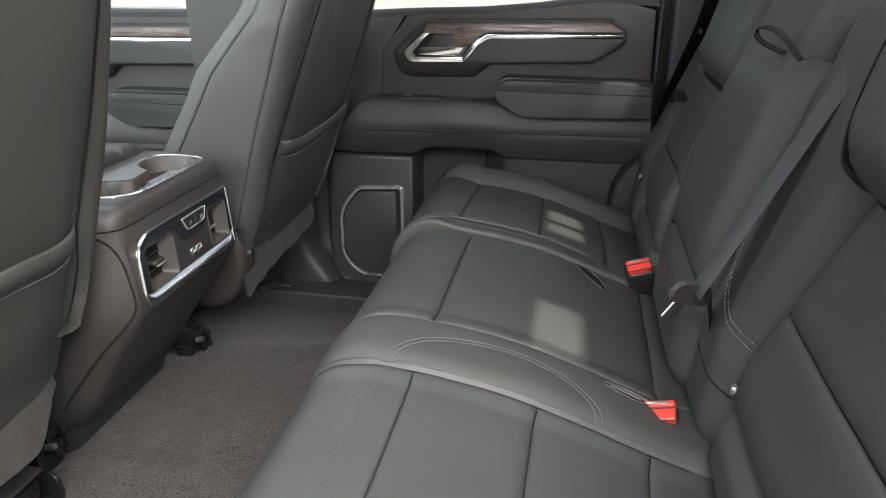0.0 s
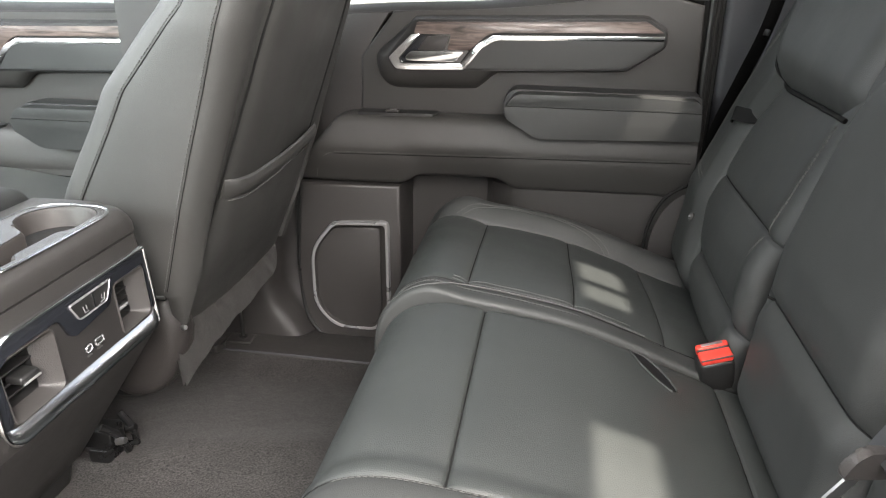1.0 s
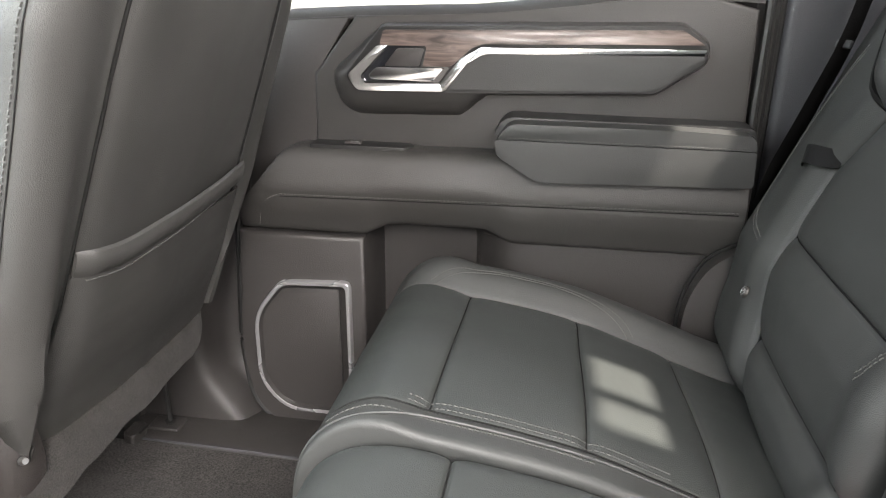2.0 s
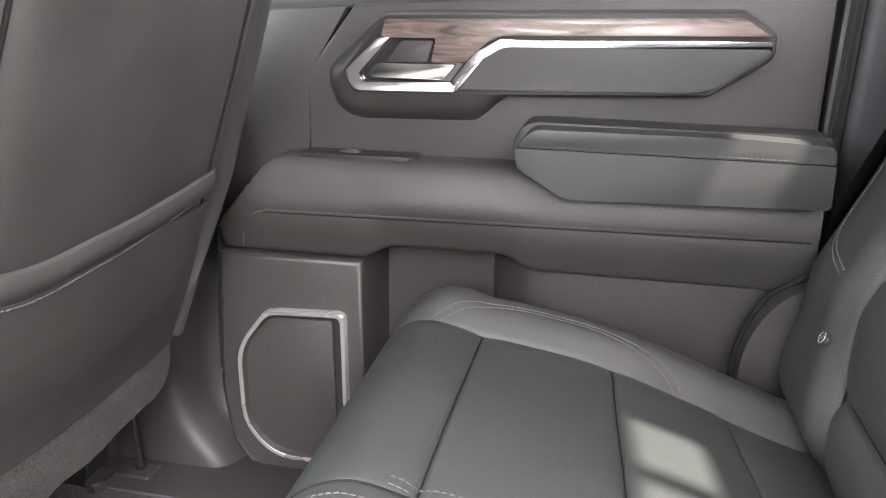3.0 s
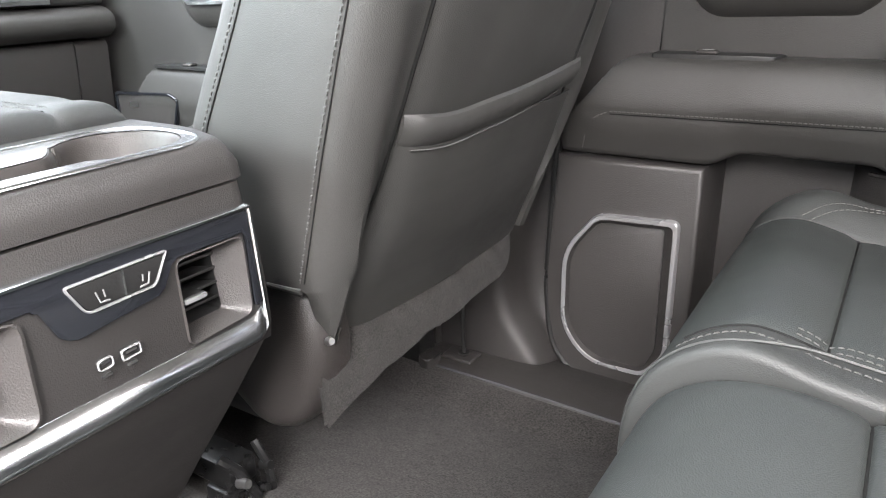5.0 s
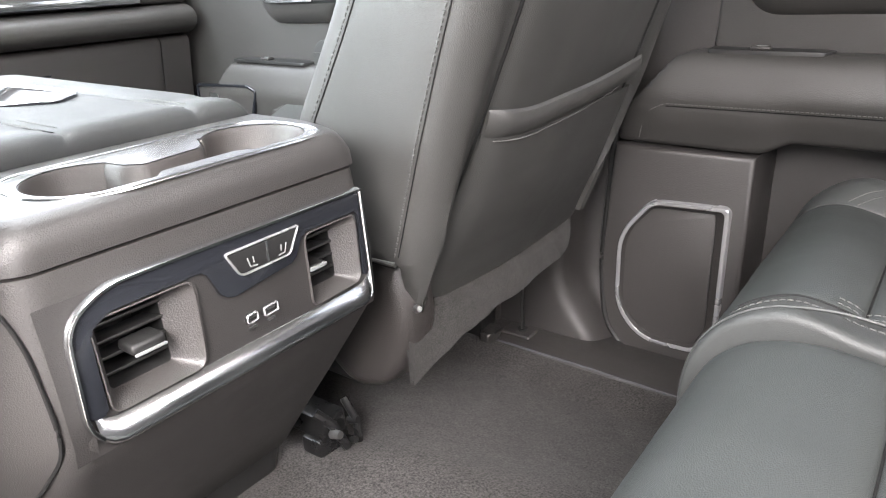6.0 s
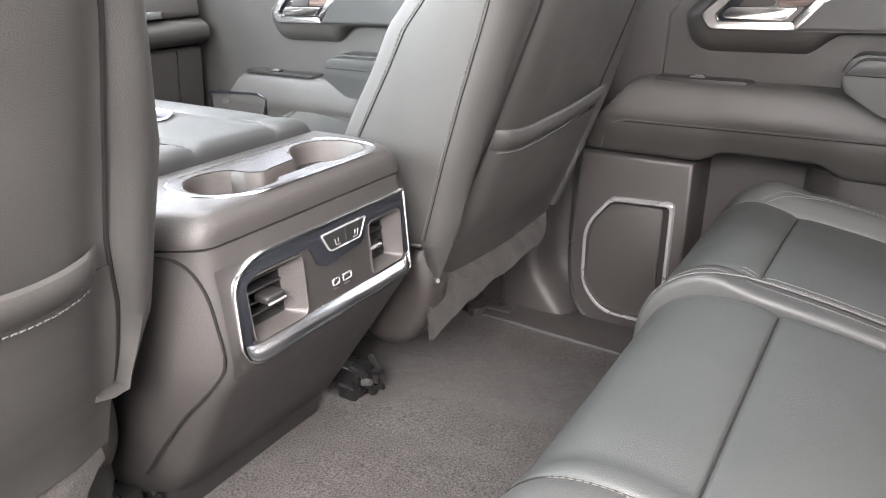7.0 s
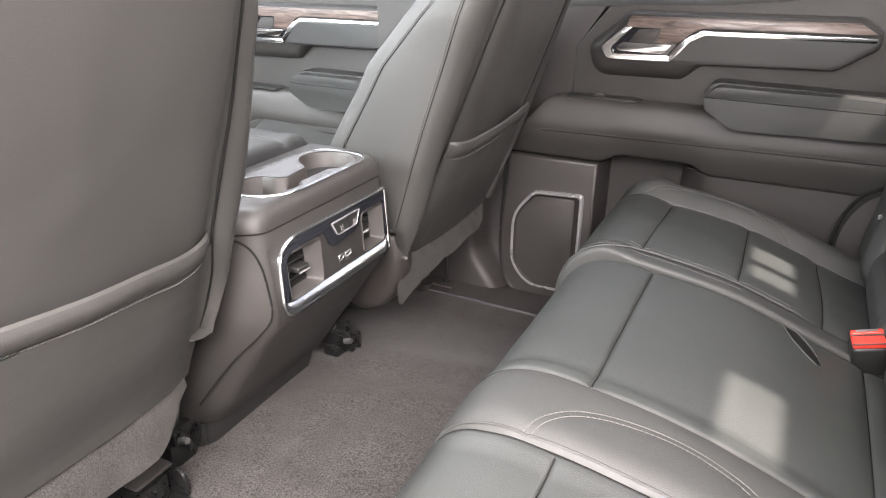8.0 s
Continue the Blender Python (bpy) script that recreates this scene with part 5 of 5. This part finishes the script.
    for yy, w in ((1.0305, 0.0055), (1.0482, 0.0072)):
        o = fillet([(yy - w, 0.4845), (yy + w, 0.4852), (yy + w, 0.4932), (yy - w, 0.4925)], 0.0032 if w < 0.006 else 0.002, 4)
        sk = part("socket", on_face(o, 0.0022, 0.0, 0.0004), PLASTIC_DARK, c)
        part("socket_rim", face_rim(o, 0.0014, 0.0014, 0.002), SILVER, sk, "pale metal socket rim")
        part("socket_tongue", on_face([(yy - w * 0.5, 0.4890), (yy + w * 0.5, 0.4895), (yy + w * 0.5, 0.4907), (yy - w * 0.5, 0.4902)], 0.0030, 0.0), STEEL, sk)
        part("sign_bar", on_face([(yy - 0.0035, 0.4800), (yy + 0.003, 0.4805), (yy + 0.003, 0.4815), (yy - 0.0035, 0.481)], 0.0021, 0.0), STEEL, c)
    # padded lid in front of the cup holders
    lid = []
    for x in crowded(-1.06, -0.610, 0.012):
        row = []
        for y in np.linspace(0.862, 1.180, 90):
            z = 0.614 + edge_roll(x + 1.06, 0.02) + edge_roll(-0.610 - x, 0.014) + edge_roll(y - 0.862, 0.022) + edge_roll(1.180 - y, 0.022)
            z += 0.006 * bump01(0.862, 1.18, y) + groove(y - 1.0, 0.003, 0.0025) + groove(y - 1.118, 0.003, 0.0025) + groove(x + 0.662, 0.002, 0.0025) * (1 if y > 1.118 or y < 1.0 else 0)
            row.append((x, y, z))
        lid.append([(x, 0.862, 0.56)] + row + [(x, 1.180, 0.56)])
    lid = [[(p[0], p[1], 0.56) for p in lid[0]]] + lid + [[(p[0], p[1], 0.56) for p in lid[-1]]]
    L = part("armrest_lid", sheet(lid), LID, c, "padded grey leather armrest lid")
    for yy in (1.0, 1.118):
        z = 0.614 + 0.006 * bump01(0.862, 1.18, yy) - 0.0047
        part("seam", tube([(x, yy, z) for x in np.linspace(-1.03, -0.63, 30)], 0.0012, 6), SEAM, L)
        for d in (-0.006, 0.006):
            part("stitching", stitches([(x, yy + d, z + 0.0026) for x in np.linspace(-0.70, -0.63, 16)], (0, 0, 1)), THREAD_DARK, L)
    tray = fillet([(-0.99, 1.025), (-0.99, 1.098), (-0.765, 1.098), (-0.735, 1.060), (-0.765, 1.025)], 0.012)
    part("inlay", slab(tray, "z", 0.6225, 0.615, 0.001), GLOSS, L)
    part("inlay_rim", ring_strip(tray, "z", 0.6220, 0.004, 0.002), SILVER, L)
    return c


def cup_outline():
    """Two round wells joined by a channel along their rear side."""
    left = [(-0.530 + 0.042 * math.cos(t), 0.968 + 0.040 * math.sin(t)) for t in np.linspace(radians(130), radians(340), 22)]
    right = [(-0.530 + 0.042 * math.cos(t), 1.112 + 0.040 * math.sin(t)) for t in np.linspace(radians(20), radians(230), 22)]
    notch_rear = [(-0.489, 0.985), (-0.489, 0.996), (-0.499, 1.004), (-0.499, 1.068), (-0.489, 1.080), (-0.489, 1.096)]
    notch_front = [(-0.560, 1.080), (-0.540, 1.068), (-0.532, 1.060), (-0.526, 1.010), (-0.540, 1.000), (-0.556, 0.998)]
    return fillet(left + notch_rear + right + notch_front, 0.003, 3)


console()


# ---- far doors ----
def door_soft_band(x0, x1, cut, parent, arch=None, yo=0.0, zo=0.0):
    """The padded band along a door, with a ledge on top; cut: height it loses towards its front end."""
    prof = spline([(1.800, 0.600), (1.772, 0.601), (1.757, 0.598), (1.749, 0.589), (1.740, 0.562), (1.736, 0.535), (1.741, 0.508), (1.750, 0.483), (1.757, 0.468), (1.776, 0.463)], 44)
    rows = []
    for x in crowded(x0, x1, 0.010):
        top = 0.601 if not cut else float(np.interp(x, (x0, x0 + 0.008, x0 + 0.078, x0 + 0.10), (0.497, 0.506, 0.592, 0.601)))
        low = 0.463
        if arch:
            low += 0.020 * step01(arch[0], arch[0] + 0.05, x) * (1 - step01(arch[1] - 0.05, arch[1], x))
        row = []
        for y, z in prof:
            k = (z - 0.463) / (0.601 - 0.463)
            zz = low + (0.601 - low) * k
            dy = 0.0
            if zz > top:
                dy = 0.010 * step01(0, 0.05, zz - top)
                zz = top
            e = edge_roll(x - x0, 0.010)
            seam = groove(zz - (0.531 + 0.012 * (x + 0.1)), 0.0012, 0.0025) if x > x0 + 0.05 else 0.0
            row.append((x, y + yo + dy - e - seam, zz + zo))
        rows.append(row)
    return part("soft_band", sheet(rows), SOFT, parent)


def handle_group(d, dx, dy, dz, length=0.0):
    """The inlay with its chrome strip, the handle's frame, cup and lever."""
    def P(pts):
        return [(x + dx + (length if x > -0.05 else 0.0), z + dz) for x, z in pts]
    y = 1.768 + dy
    carrier = fillet(P([(-0.306, 0.7035), (-0.250, 0.7725), (0.160, 0.7785), (0.1935, 0.7565), (0.1935, 0.7325), (0.131, 0.6905), (-0.06, 0.6850), (-0.095, 0.6841), (-0.12, 0.6835), (-0.145, 0.6829), (-0.16, 0.6825), (-0.22, 0.6815), (-0.289, 0.6805)]), 0.006)
    out = []
    for k, lift in ((0.0, 0.0), (0.10, 0.0008), (0.30, 0.0030), (0.50, 0.0065), (0.68, 0.0110), (0.82, 0.0160), (0.92, 0.0205), (1.0, 0.0250)):
        ring = []
        for (x, z), (ox, oz) in zip(carrier, shrink(carrier, -1.0)):
            low = step01(dz + 0.725, dz + 0.69, z) * (1 - step01(dx - 0.145, dx - 0.095, x))
            w = (0.005 + 0.031 * low) * k
            ring.append((x + (ox - x) * w, y + 0.0035 + lift, z + (oz - z) * w))
        out.append(ring)
    part("handle_surround", sheet(out, close_u=True), SOFT, d)
    base = part("trim_carrier", slab(carrier, "y", y + 0.003, y + 0.045, 0.002), PLASTIC_DARK, d)
    wood = fillet(P([(-0.252, 0.7475), (-0.246, 0.768), (0.158, 0.774), (0.188, 0.7555), (-0.106, 0.7515), (-0.122, 0.745), (-0.150, 0.7205), (-0.190, 0.7195), (-0.184, 0.7475)]), 0.003)
    part("wood_inlay", slab(wood, "y", y - 0.004, y + 0.012, 0.003, 3), WOOD, base, "dark open-pore wood inlay")
    grip = fillet(P([(-0.156, 0.688), (-0.128, 0.724), (-0.104, 0.7390), (0.1885, 0.7420), (0.1885, 0.734), (0.128, 0.694)]), [0.003, 0.01, 0.01, 0.003, 0.008, 0.02])
    part("grip_pad", slab(grip, "y", y - 0.007, y + 0.012, 0.018, 7), LEATHER_DARK, base)
    strip = P([(-0.162, 0.6865), (-0.156, 0.6868), (-0.128, 0.7268), (-0.104, 0.7400), (0.1895, 0.7430), (0.190, 0.7505), (-0.107, 0.7478), (-0.136, 0.7330), (-0.169, 0.6940)])
    part("chrome_strip", slab(strip, "y", y - 0.006, y + 0.012, 0.0018, 2), CHROME, base, "satin chrome strip")
    outer = fillet(P([(-0.300, 0.705), (-0.256, 0.747), (-0.240, 0.7475), (-0.281, 0.7045), (-0.2755, 0.6945), (-0.166, 0.6965), (-0.160, 0.6860), (-0.286, 0.684)]), [0.006, 0.002, 0.001, 0.005, 0.004, 0.001, 0.002, 0.007])
    part("handle_frame", slab(outer, "y", y - 0.007, y + 0.012, 0.0025, 3), CHROME, base, "satin chrome handle frame")
    cup = fillet(P([(-0.276, 0.696), (-0.279, 0.7045), (-0.240, 0.7465), (-0.183, 0.747), (-0.192, 0.720), (-0.152, 0.719), (-0.168, 0.697)]), 0.003)
    part("cup", slab(cup, "y", y + 0.0015, y + 0.012), GLOSS, base)
    back = fillet(P([(-0.247, 0.7185), (-0.227, 0.7435), (-0.188, 0.744), (-0.196, 0.719)]), 0.004)
    part("cup_plate", slab(back, "y", y - 0.001, y + 0.007, 0.002), PLASTIC, base)
    lever = fillet(P([(-0.270, 0.7045), (-0.258, 0.7170), (-0.160, 0.7175), (-0.176, 0.6995), (-0.262, 0.7000)]), 0.003)
    part("lever", slab(lever, "y", y - 0.004, y + 0.004, 0.003, 3), CHROME, base, "bright door lever")
    return base


def armrest(d, dx, dy, dz, length):
    def P(pts):
        return [(x + dx + (length if x > 0.1 else 0.0), z + dz) for x, z in pts]
    low = fillet(P([(-0.078, 0.612), (-0.078, 0.633), (0.256, 0.630), (0.258, 0.583), (-0.020, 0.577)]), [0.008, 0.002, 0.002, 0.004, 0.012])
    body = part("armrest", slab(low, "y", 1.700 + dy, 1.795 + dy, 0.022, 7), LEATHER_DARK, d, "padded leather armrest")
    top = fillet(P([(-0.076, 0.634), (-0.062, 0.655), (0.17, 0.654), (0.252, 0.650), (0.256, 0.631)]), [0.004, 0.012, 0.004, 0.006, 0.003])
    pad = part("pad", slab(top, "y", 1.700 + dy, 1.795 + dy, 0.0115, 6), LEATHER_DARK, body)
    part("stitching", stitches([(x + dx, 1.7005 + dy, 0.6365 - 0.003 * (x + 0.07) / 0.3 + dz) for x in np.linspace(-0.06, 0.25 + length, 60)], (0, -1, 0)), THREAD, pad)
    # dark slab behind the armrest stands in for the shade in its gap
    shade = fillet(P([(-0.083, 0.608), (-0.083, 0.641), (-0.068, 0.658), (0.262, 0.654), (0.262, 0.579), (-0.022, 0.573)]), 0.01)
    part("armrest_gap_shade", slab(shade, "y", 1.7365 + dy, 1.79 + dy, 0.002), PLASTIC_DARK, body)


def window_switch(d, x0, x1, y0, z):
    plate = part("switch_plate", slab(fillet([(x0, y0), (x1 - 0.012, y0), (x1, y0 + 0.02), (x1 - 0.01, y0 + 0.04), (x0, y0 + 0.04)], 0.005), "z", z + 0.0035, z - 0.002, 0.0012), PLASTIC_DARK, d)
    xm = x0 + 0.42 * (x1 - x0)
    rocker = box((xm - 0.013, y0 + 0.006, z + 0.003), (xm + 0.013, y0 + 0.022, z + 0.0085), 0.003, 3)
    part("switch", rocker, PLASTIC, plate)
    part("switch_sign", box((xm - 0.004, y0 + 0.009, z + 0.0085), (xm + 0.009, y0 + 0.013, z + 0.0092)), STEEL, plate)


def rear_door():
    d = thing("door_2", "closed rear door with dark soft trim and wood inlay", "door", kind="structure", at=(-0.1, 1.8, 0.1))
    up = [(-0.364, 0.57), (0.262, 0.57), (0.256, 0.80)] + [(x, z) for x, z in spline([(0.20, 0.815), (0.10, 0.812), (0.0, 0.800), (-0.12, 0.790), (-0.295, 0.785)], 12)] + [(-0.361, 0.702)]
    part("upper_panel", slab(up, "y", 1.795, 1.86, 0.006), SOFT, d)
    part("front_panel", slab([(-0.485, 0.48), (-0.366, 0.48), (-0.363, 0.702), (-0.298, 0.785), (-0.455, 0.776)], "y", 1.799, 1.86, 0.004), PLASTIC, d)
    sill = []
    for x in np.linspace(-0.47, 0.262, 40):
        zt = float(np.interp(x, (-0.47, -0.295, -0.12, 0.0, 0.10, 0.20, 0.262), (0.776, 0.785, 0.790, 0.800, 0.812, 0.815, 0.812)))
        sill.append([(x, 1.799, zt - 0.004), (x, 1.806, zt + 0.004), (x, 1.825, zt + 0.012), (x, 1.842, zt + 0.013), (x, 1.846, zt - 0.02)])
    part("window_sill", sheet(sill), SOFT, d)
    door_soft_band(-0.482, 0.264, True, d, (-0.285, -0.05))
    seam = [(x, 1.7358 + 0.0001, 0.5335 + 0.012 * (x + 0.1)) for x in np.linspace(-0.405, 0.255, 110)]
    part("stitching", stitches(seam, (0, -1, 0), 0.0058, 0.0042, 0.0015), THREAD, d)
    part("seam", tube([(x, 1.7362, z - 0.0032) for x, y, z in seam], 0.0008, 6), SEAM, d)
    edge = spline([(-0.478, 1.790, 0.70), (-0.484, 1.772, 0.60), (-0.489, 1.764, 0.462), (-0.4985, 1.762, 0.30), (-0.4985, 1.762, 0.24), (-0.481, 1.762, 0.144), (-0.42, 1.762, 0.096), (-0.30, 1.762, 0.088)], 60)
    part("door_seal", tube(edge, 0.0055, 8), PLASTIC_DARK, d)
    curve = spline([(-0.447, 1.7505, 0.474), (-0.440, 1.7450, 0.500), (-0.428, 1.7395, 0.519), (-0.405, 1.7370, 0.530)], 30)
    part("stitching", stitches(curve, (0, -1, 0)), THREAD, d)
    # lower part: speaker block, pocket, rear panel
    blk = fillet([(-0.485, 0.462), (-0.496, 0.24), (-0.478, 0.145), (-0.42, 0.098), (-0.30, 0.092), (-0.282, 0.092), (-0.280, 0.462)], [0, 0.08, 0.06, 0.06, 0, 0, 0], 7)
    part("speaker_panel", slab(blk, "y", 1.752, 1.892, 0.008, 3), PLASTIC, d)
    part("pocket_back", box((-0.281, 1.880, 0.092), (-0.03, 1.892, 0.50)), PLASTIC, d)
    wall = [[(-0.120, 1.880, z), (-0.100, 1.815, z), (-0.070, 1.776, z), (-0.055, 1.766, z), (-0.03, 1.7645, z), (0.264, 1.7645, z)] for z in (0.092, 0.30, 0.466)]
    wall += [[(x, y + 0.006, 0.470) for x, y, z in wall[-1]]]
    part("rear_panel", sheet(wall), PLASTIC, d)
    lip = [(-0.100, 1.799, 0.467), (-0.068, 1.776, 0.468), (-0.050, 1.7655, 0.4685), (0.264, 1.7655, 0.4725)]
    part("lip", tube(lip, 0.0022, 6), PLASTIC, d)
    sp = [(-0.420, 0.384), (-0.303, 0.389), (-0.303, 0.186), (-0.334, 0.144), (-0.424, 0.143), (-0.469, 0.195), (-0.469, 0.322)]
    radii = (0.018, 0.013, 0.016, 0.016, 0.050, 0.052, 0.034)

    def rim_row(off, depth, wide=0.0):
        q = fillet(inset(sp, off), [max(0.003, r - 0.5 * off) for r in radii], 6)
        return [(x - wide * step01(-0.34, -0.31, x), depth, z - 0.4 * wide * step01(0.36, 0.38, z)) for x, z in q]
    rim = part("speaker_rim", sheet([rim_row(0.0, 1.7525), rim_row(0.0008, 1.7440), rim_row(0.0022, 1.7424), rim_row(0.0068, 1.7424), rim_row(0.0078, 1.7436)], close_u=True), SILVER, d, "satin chrome speaker surround")
    part("rim_wall", sheet([rim_row(0.0076, 1.7438), rim_row(0.0100, 1.7505, 0.009), rim_row(0.0108, 1.7512, 0.009)], close_u=True), PLASTIC, rim)
    part("rim_gap", slab([(x, z) for x, y, z in rim_row(0.0085, 0.0)], "y", 1.7513, 1.752), PLASTIC_DARK, rim)
    part("speaker_cover", slab([(x, z) for x, y, z in rim_row(0.0120, 0.0, 0.0095)], "y", 1.7492, 1.7515, 0.0010, 2), PLASTIC, d)
    handle_group(d, 0.0, 0.0, 0.0)
    armrest(d, 0.0, 0.0, 0.0, 0.0)
    window_switch(d, -0.362, -0.205, 1.757, 0.600)
    part("outer_skin", box((-0.50, 1.90, -0.10), (0.30, 1.915, 0.79), 0.006), PAINT, d)
    w = part("window", box((-0.46, 1.850, 0.77), (0.262, 1.854, 1.25)), GLASS, d)
    w.visible_shadow = False
    fr = part("window_frame", box((-0.50, 1.842, 0.77), (-0.462, 1.87, 1.25), 0.006), PLASTIC_DARK, d)
    part("frame_bar", box((0.262, 1.842, 0.47), (0.292, 1.87, 1.25), 0.006), PLASTIC_DARK, fr)
    for k, x in enumerate((0.270, 0.281, 0.293)):
        part("door_seal", tube([(x, 1.806 + 0.012 * k, z) for z in np.linspace(0.38, 1.25, 8)], 0.006, 8), PLASTIC_DARK, d)


def front_door():
    d = thing("door_3", "closed front passenger door with wood inlay", "door", kind="structure", at=(-1.1, 1.8, 0.1))
    dx, dy, dz = -0.915, -0.042, -0.018
    part("upper_panel", slab([(-1.72, 0.10), (-0.668, 0.10), (-0.668, 0.785), (-1.30, 0.772), (-1.72, 0.74)], "y", 1.762, 1.84, 0.008), SOFT, d)
    sill = [[(x, 1.764, 0.770), (x, 1.772, 0.780), (x, 1.80, 0.789), (x, 1.835, 0.790)] for x in np.linspace(-1.70, -0.668, 12)]
    part("window_sill", sheet(sill), SOFT, d)
    handle_group(d, dx, dy, dz, 0.12)
    door_soft_band(-1.395, -0.668, True, d, None, -0.048, -0.045)
    part("pocket_panel", slab(fillet([(-1.20, 0.20), (-1.20, 0.45), (-1.17, 0.480), (-1.08, 0.484), (-0.668, 0.484), (-0.668, 0.20)], 0.02), "y", 1.690, 1.765, 0.01, 3), SOFT, d)
    part("seam", tube(spline([(-1.20, 1.6893, 0.36), (-1.188, 1.6893, 0.43), (-1.15, 1.6893, 0.462), (-1.08, 1.6893, 0.466), (-0.70, 1.6893, 0.466)], 50), 0.0014, 6), SEAM, d)
    armrest(d, -0.94, -0.045, -0.046, 0.16)
    window_switch(d, -1.30, -1.085, 1.700, 0.556)
    part("lower_panel", box((-1.45, 1.700, 0.12), (-0.668, 1.765, 0.43), 0.01), PLASTIC, d)
    sp = fillet([(-1.42, 0.34), (-1.42, 0.505), (-1.25, 0.512), (-1.222, 0.500), (-1.28, 0.34)], 0.010)
    part("speaker_rim", ring_strip(sp, "y", 1.693, 0.008, -0.007), GLOSS, d)
    part("speaker_cover", slab(shrink(sp, 0.008), "y", 1.689, 1.71, 0.002), PLASTIC, d)
    part("speaker_mark", box((-1.375, 1.6875, 0.478), (-1.350, 1.6892, 0.487)), STEEL, d)
    part("outer_skin", box((-1.74, 1.90, -0.10), (-0.53, 1.915, 0.79), 0.006), PAINT, d)
    w = part("window", box((-1.70, 1.850, 0.77), (-0.60, 1.854, 1.25)), GLASS, d)
    w.visible_shadow = False
    part("window_frame", box((-0.668, 1.84, 0.77), (-0.60, 1.87, 1.25), 0.006), PLASTIC_DARK, d)


rear_door()
front_door()


def pillar_trim():
    """The far centre pillar's lower trim, flowing out into the sill."""
    def plan(z):
        f = (1 - step01(0.10, 0.26, z)) ** 1.6
        r = -0.563 + 0.010 * step01(0.3, 0.8, z) + 0.075 * f
        return spline([(-0.80, 1.712), (-0.70, 1.714), (-0.62, 1.716), (r - 0.020, 1.719), (r - 0.006, 1.722), (r + 0.003, 1.730), (r + 0.010, 1.750), (r + 0.022, 1.785), (r + 0.05, 1.80), (r + 0.09, 1.803)], 60)
    rows = [[(x, y, z) for x, y in plan(z)] for z in (0.10, 0.125, 0.14, 0.16, 0.18, 0.20, 0.23, 0.27, 0.33, 0.45, 0.60, 0.80, 1.0, 1.26)]
    setting("trim_pillar", sheet(rows), PLASTIC, "dark grained plastic trim on the centre pillar", "pillar trim")
    rows = []
    for x in np.linspace(-1.20, 0.30, 70):
        y0 = 1.640 + 0.004 * math.sin(8 * x)
        rows.append([(x, y0, 0.100), (x, y0, 0.124), (x, y0 + 0.003, 0.128), (x, y0 + 0.010, 0.129), (x, 1.675, 0.131), (x, 1.72, 0.128), (x, 1.76, 0.122), (x, 1.90, 0.10)])
    part("sill_lip", tube([(x, 1.642 + 0.004 * math.sin(8 * x), 0.1275) for x in np.linspace(-0.64, 0.30, 60)], 0.0022, 6), PILLAR, setting("sill_far", sheet(rows), PLASTIC, "dark plastic sill plate along the carpet", "sill"))
    p = thing("belt_anchor", "thin black rod standing in a small sill plate", "anchor", at=(-0.61, 1.69, 0.13))
    part("anchor_plate", box((-0.640, 1.668, 0.128), (-0.585, 1.705, 0.1345), 0.004, 3), PLASTIC, p)
    part("socket", tube([(-0.609, 1.690, 0.133), (-0.609, 1.690, 0.1365)], 0.009, 14), PLASTIC_DARK, p)
    part("rod", tube([(-0.609, 1.690, 0.13), (-0.611, 1.690, 0.20), (-0.615, 1.690, 0.36)], 0.0038, 8), PLASTIC_DARK, p)
    e = thing("sill_end_clip", "grey plastic clip at the end of the sill plate", "trim clip", at=(-0.64, 1.655, 0.125))
    part("clip", slab(fillet([(-0.660, 1.632), (-0.640, 1.628), (-0.632, 1.650), (-0.640, 1.672), (-0.665, 1.668)], 0.006), "z", 0.142, 0.115, 0.004), PLASTIC, e)
    part("slot", box((-0.637, 1.640, 0.139), (-0.632, 1.664, 0.1432), 0.001), PLASTIC_DARK, e)


pillar_trim()


def dashboard():
    d = thing("dashboard", "dark padded dashboard with bright trim strip", "dashboard", at=(-1.6, MID, 0.3))
    prof = fillet([(-2.0, 0.80), (-1.62, 0.79), (-1.50, 0.750), (-1.475, 0.700), (-1.475, 0.668), (-2.0, 0.668)], 0.015)
    part("upper_pad", slab(prof, "y", 0.30, 1.735), SOFT, d)
    mid = fillet([(-2.0, 0.666), (-1.475, 0.666), (-1.445, 0.650), (-1.445, 0.625), (-1.475, 0.605), (-2.0, 0.605)], 0.02)
    part("front_pad", slab(mid, "y", 0.30, 1.735), SOFT, d)
    low = fillet([(-2.0, 0.602), (-1.485, 0.602), (-1.505, 0.44), (-1.60, 0.34), (-2.0, 0.34)], 0.02)
    part("glovebox", slab(low, "y", 1.24, 1.662), PLASTIC, d)
    part("side_panel", slab(low, "y", 1.665, 1.735), PLASTIC, d)
    part("lower_panel", slab(low, "y", 0.30, 1.236), PLASTIC, d)
    part("trim_strip", box((-1.478, 1.16, 0.672), (-1.462, 1.62, 0.689), 0.003), CHROME, d, "bright metal trim strip")
    part("latch", slab(fillet([(1.24, 0.530), (1.385, 0.536), (1.42, 0.556), (1.24, 0.550)], 0.006), "x", -1.480, -1.52, 0.003), GLOSS, d)


dashboard()
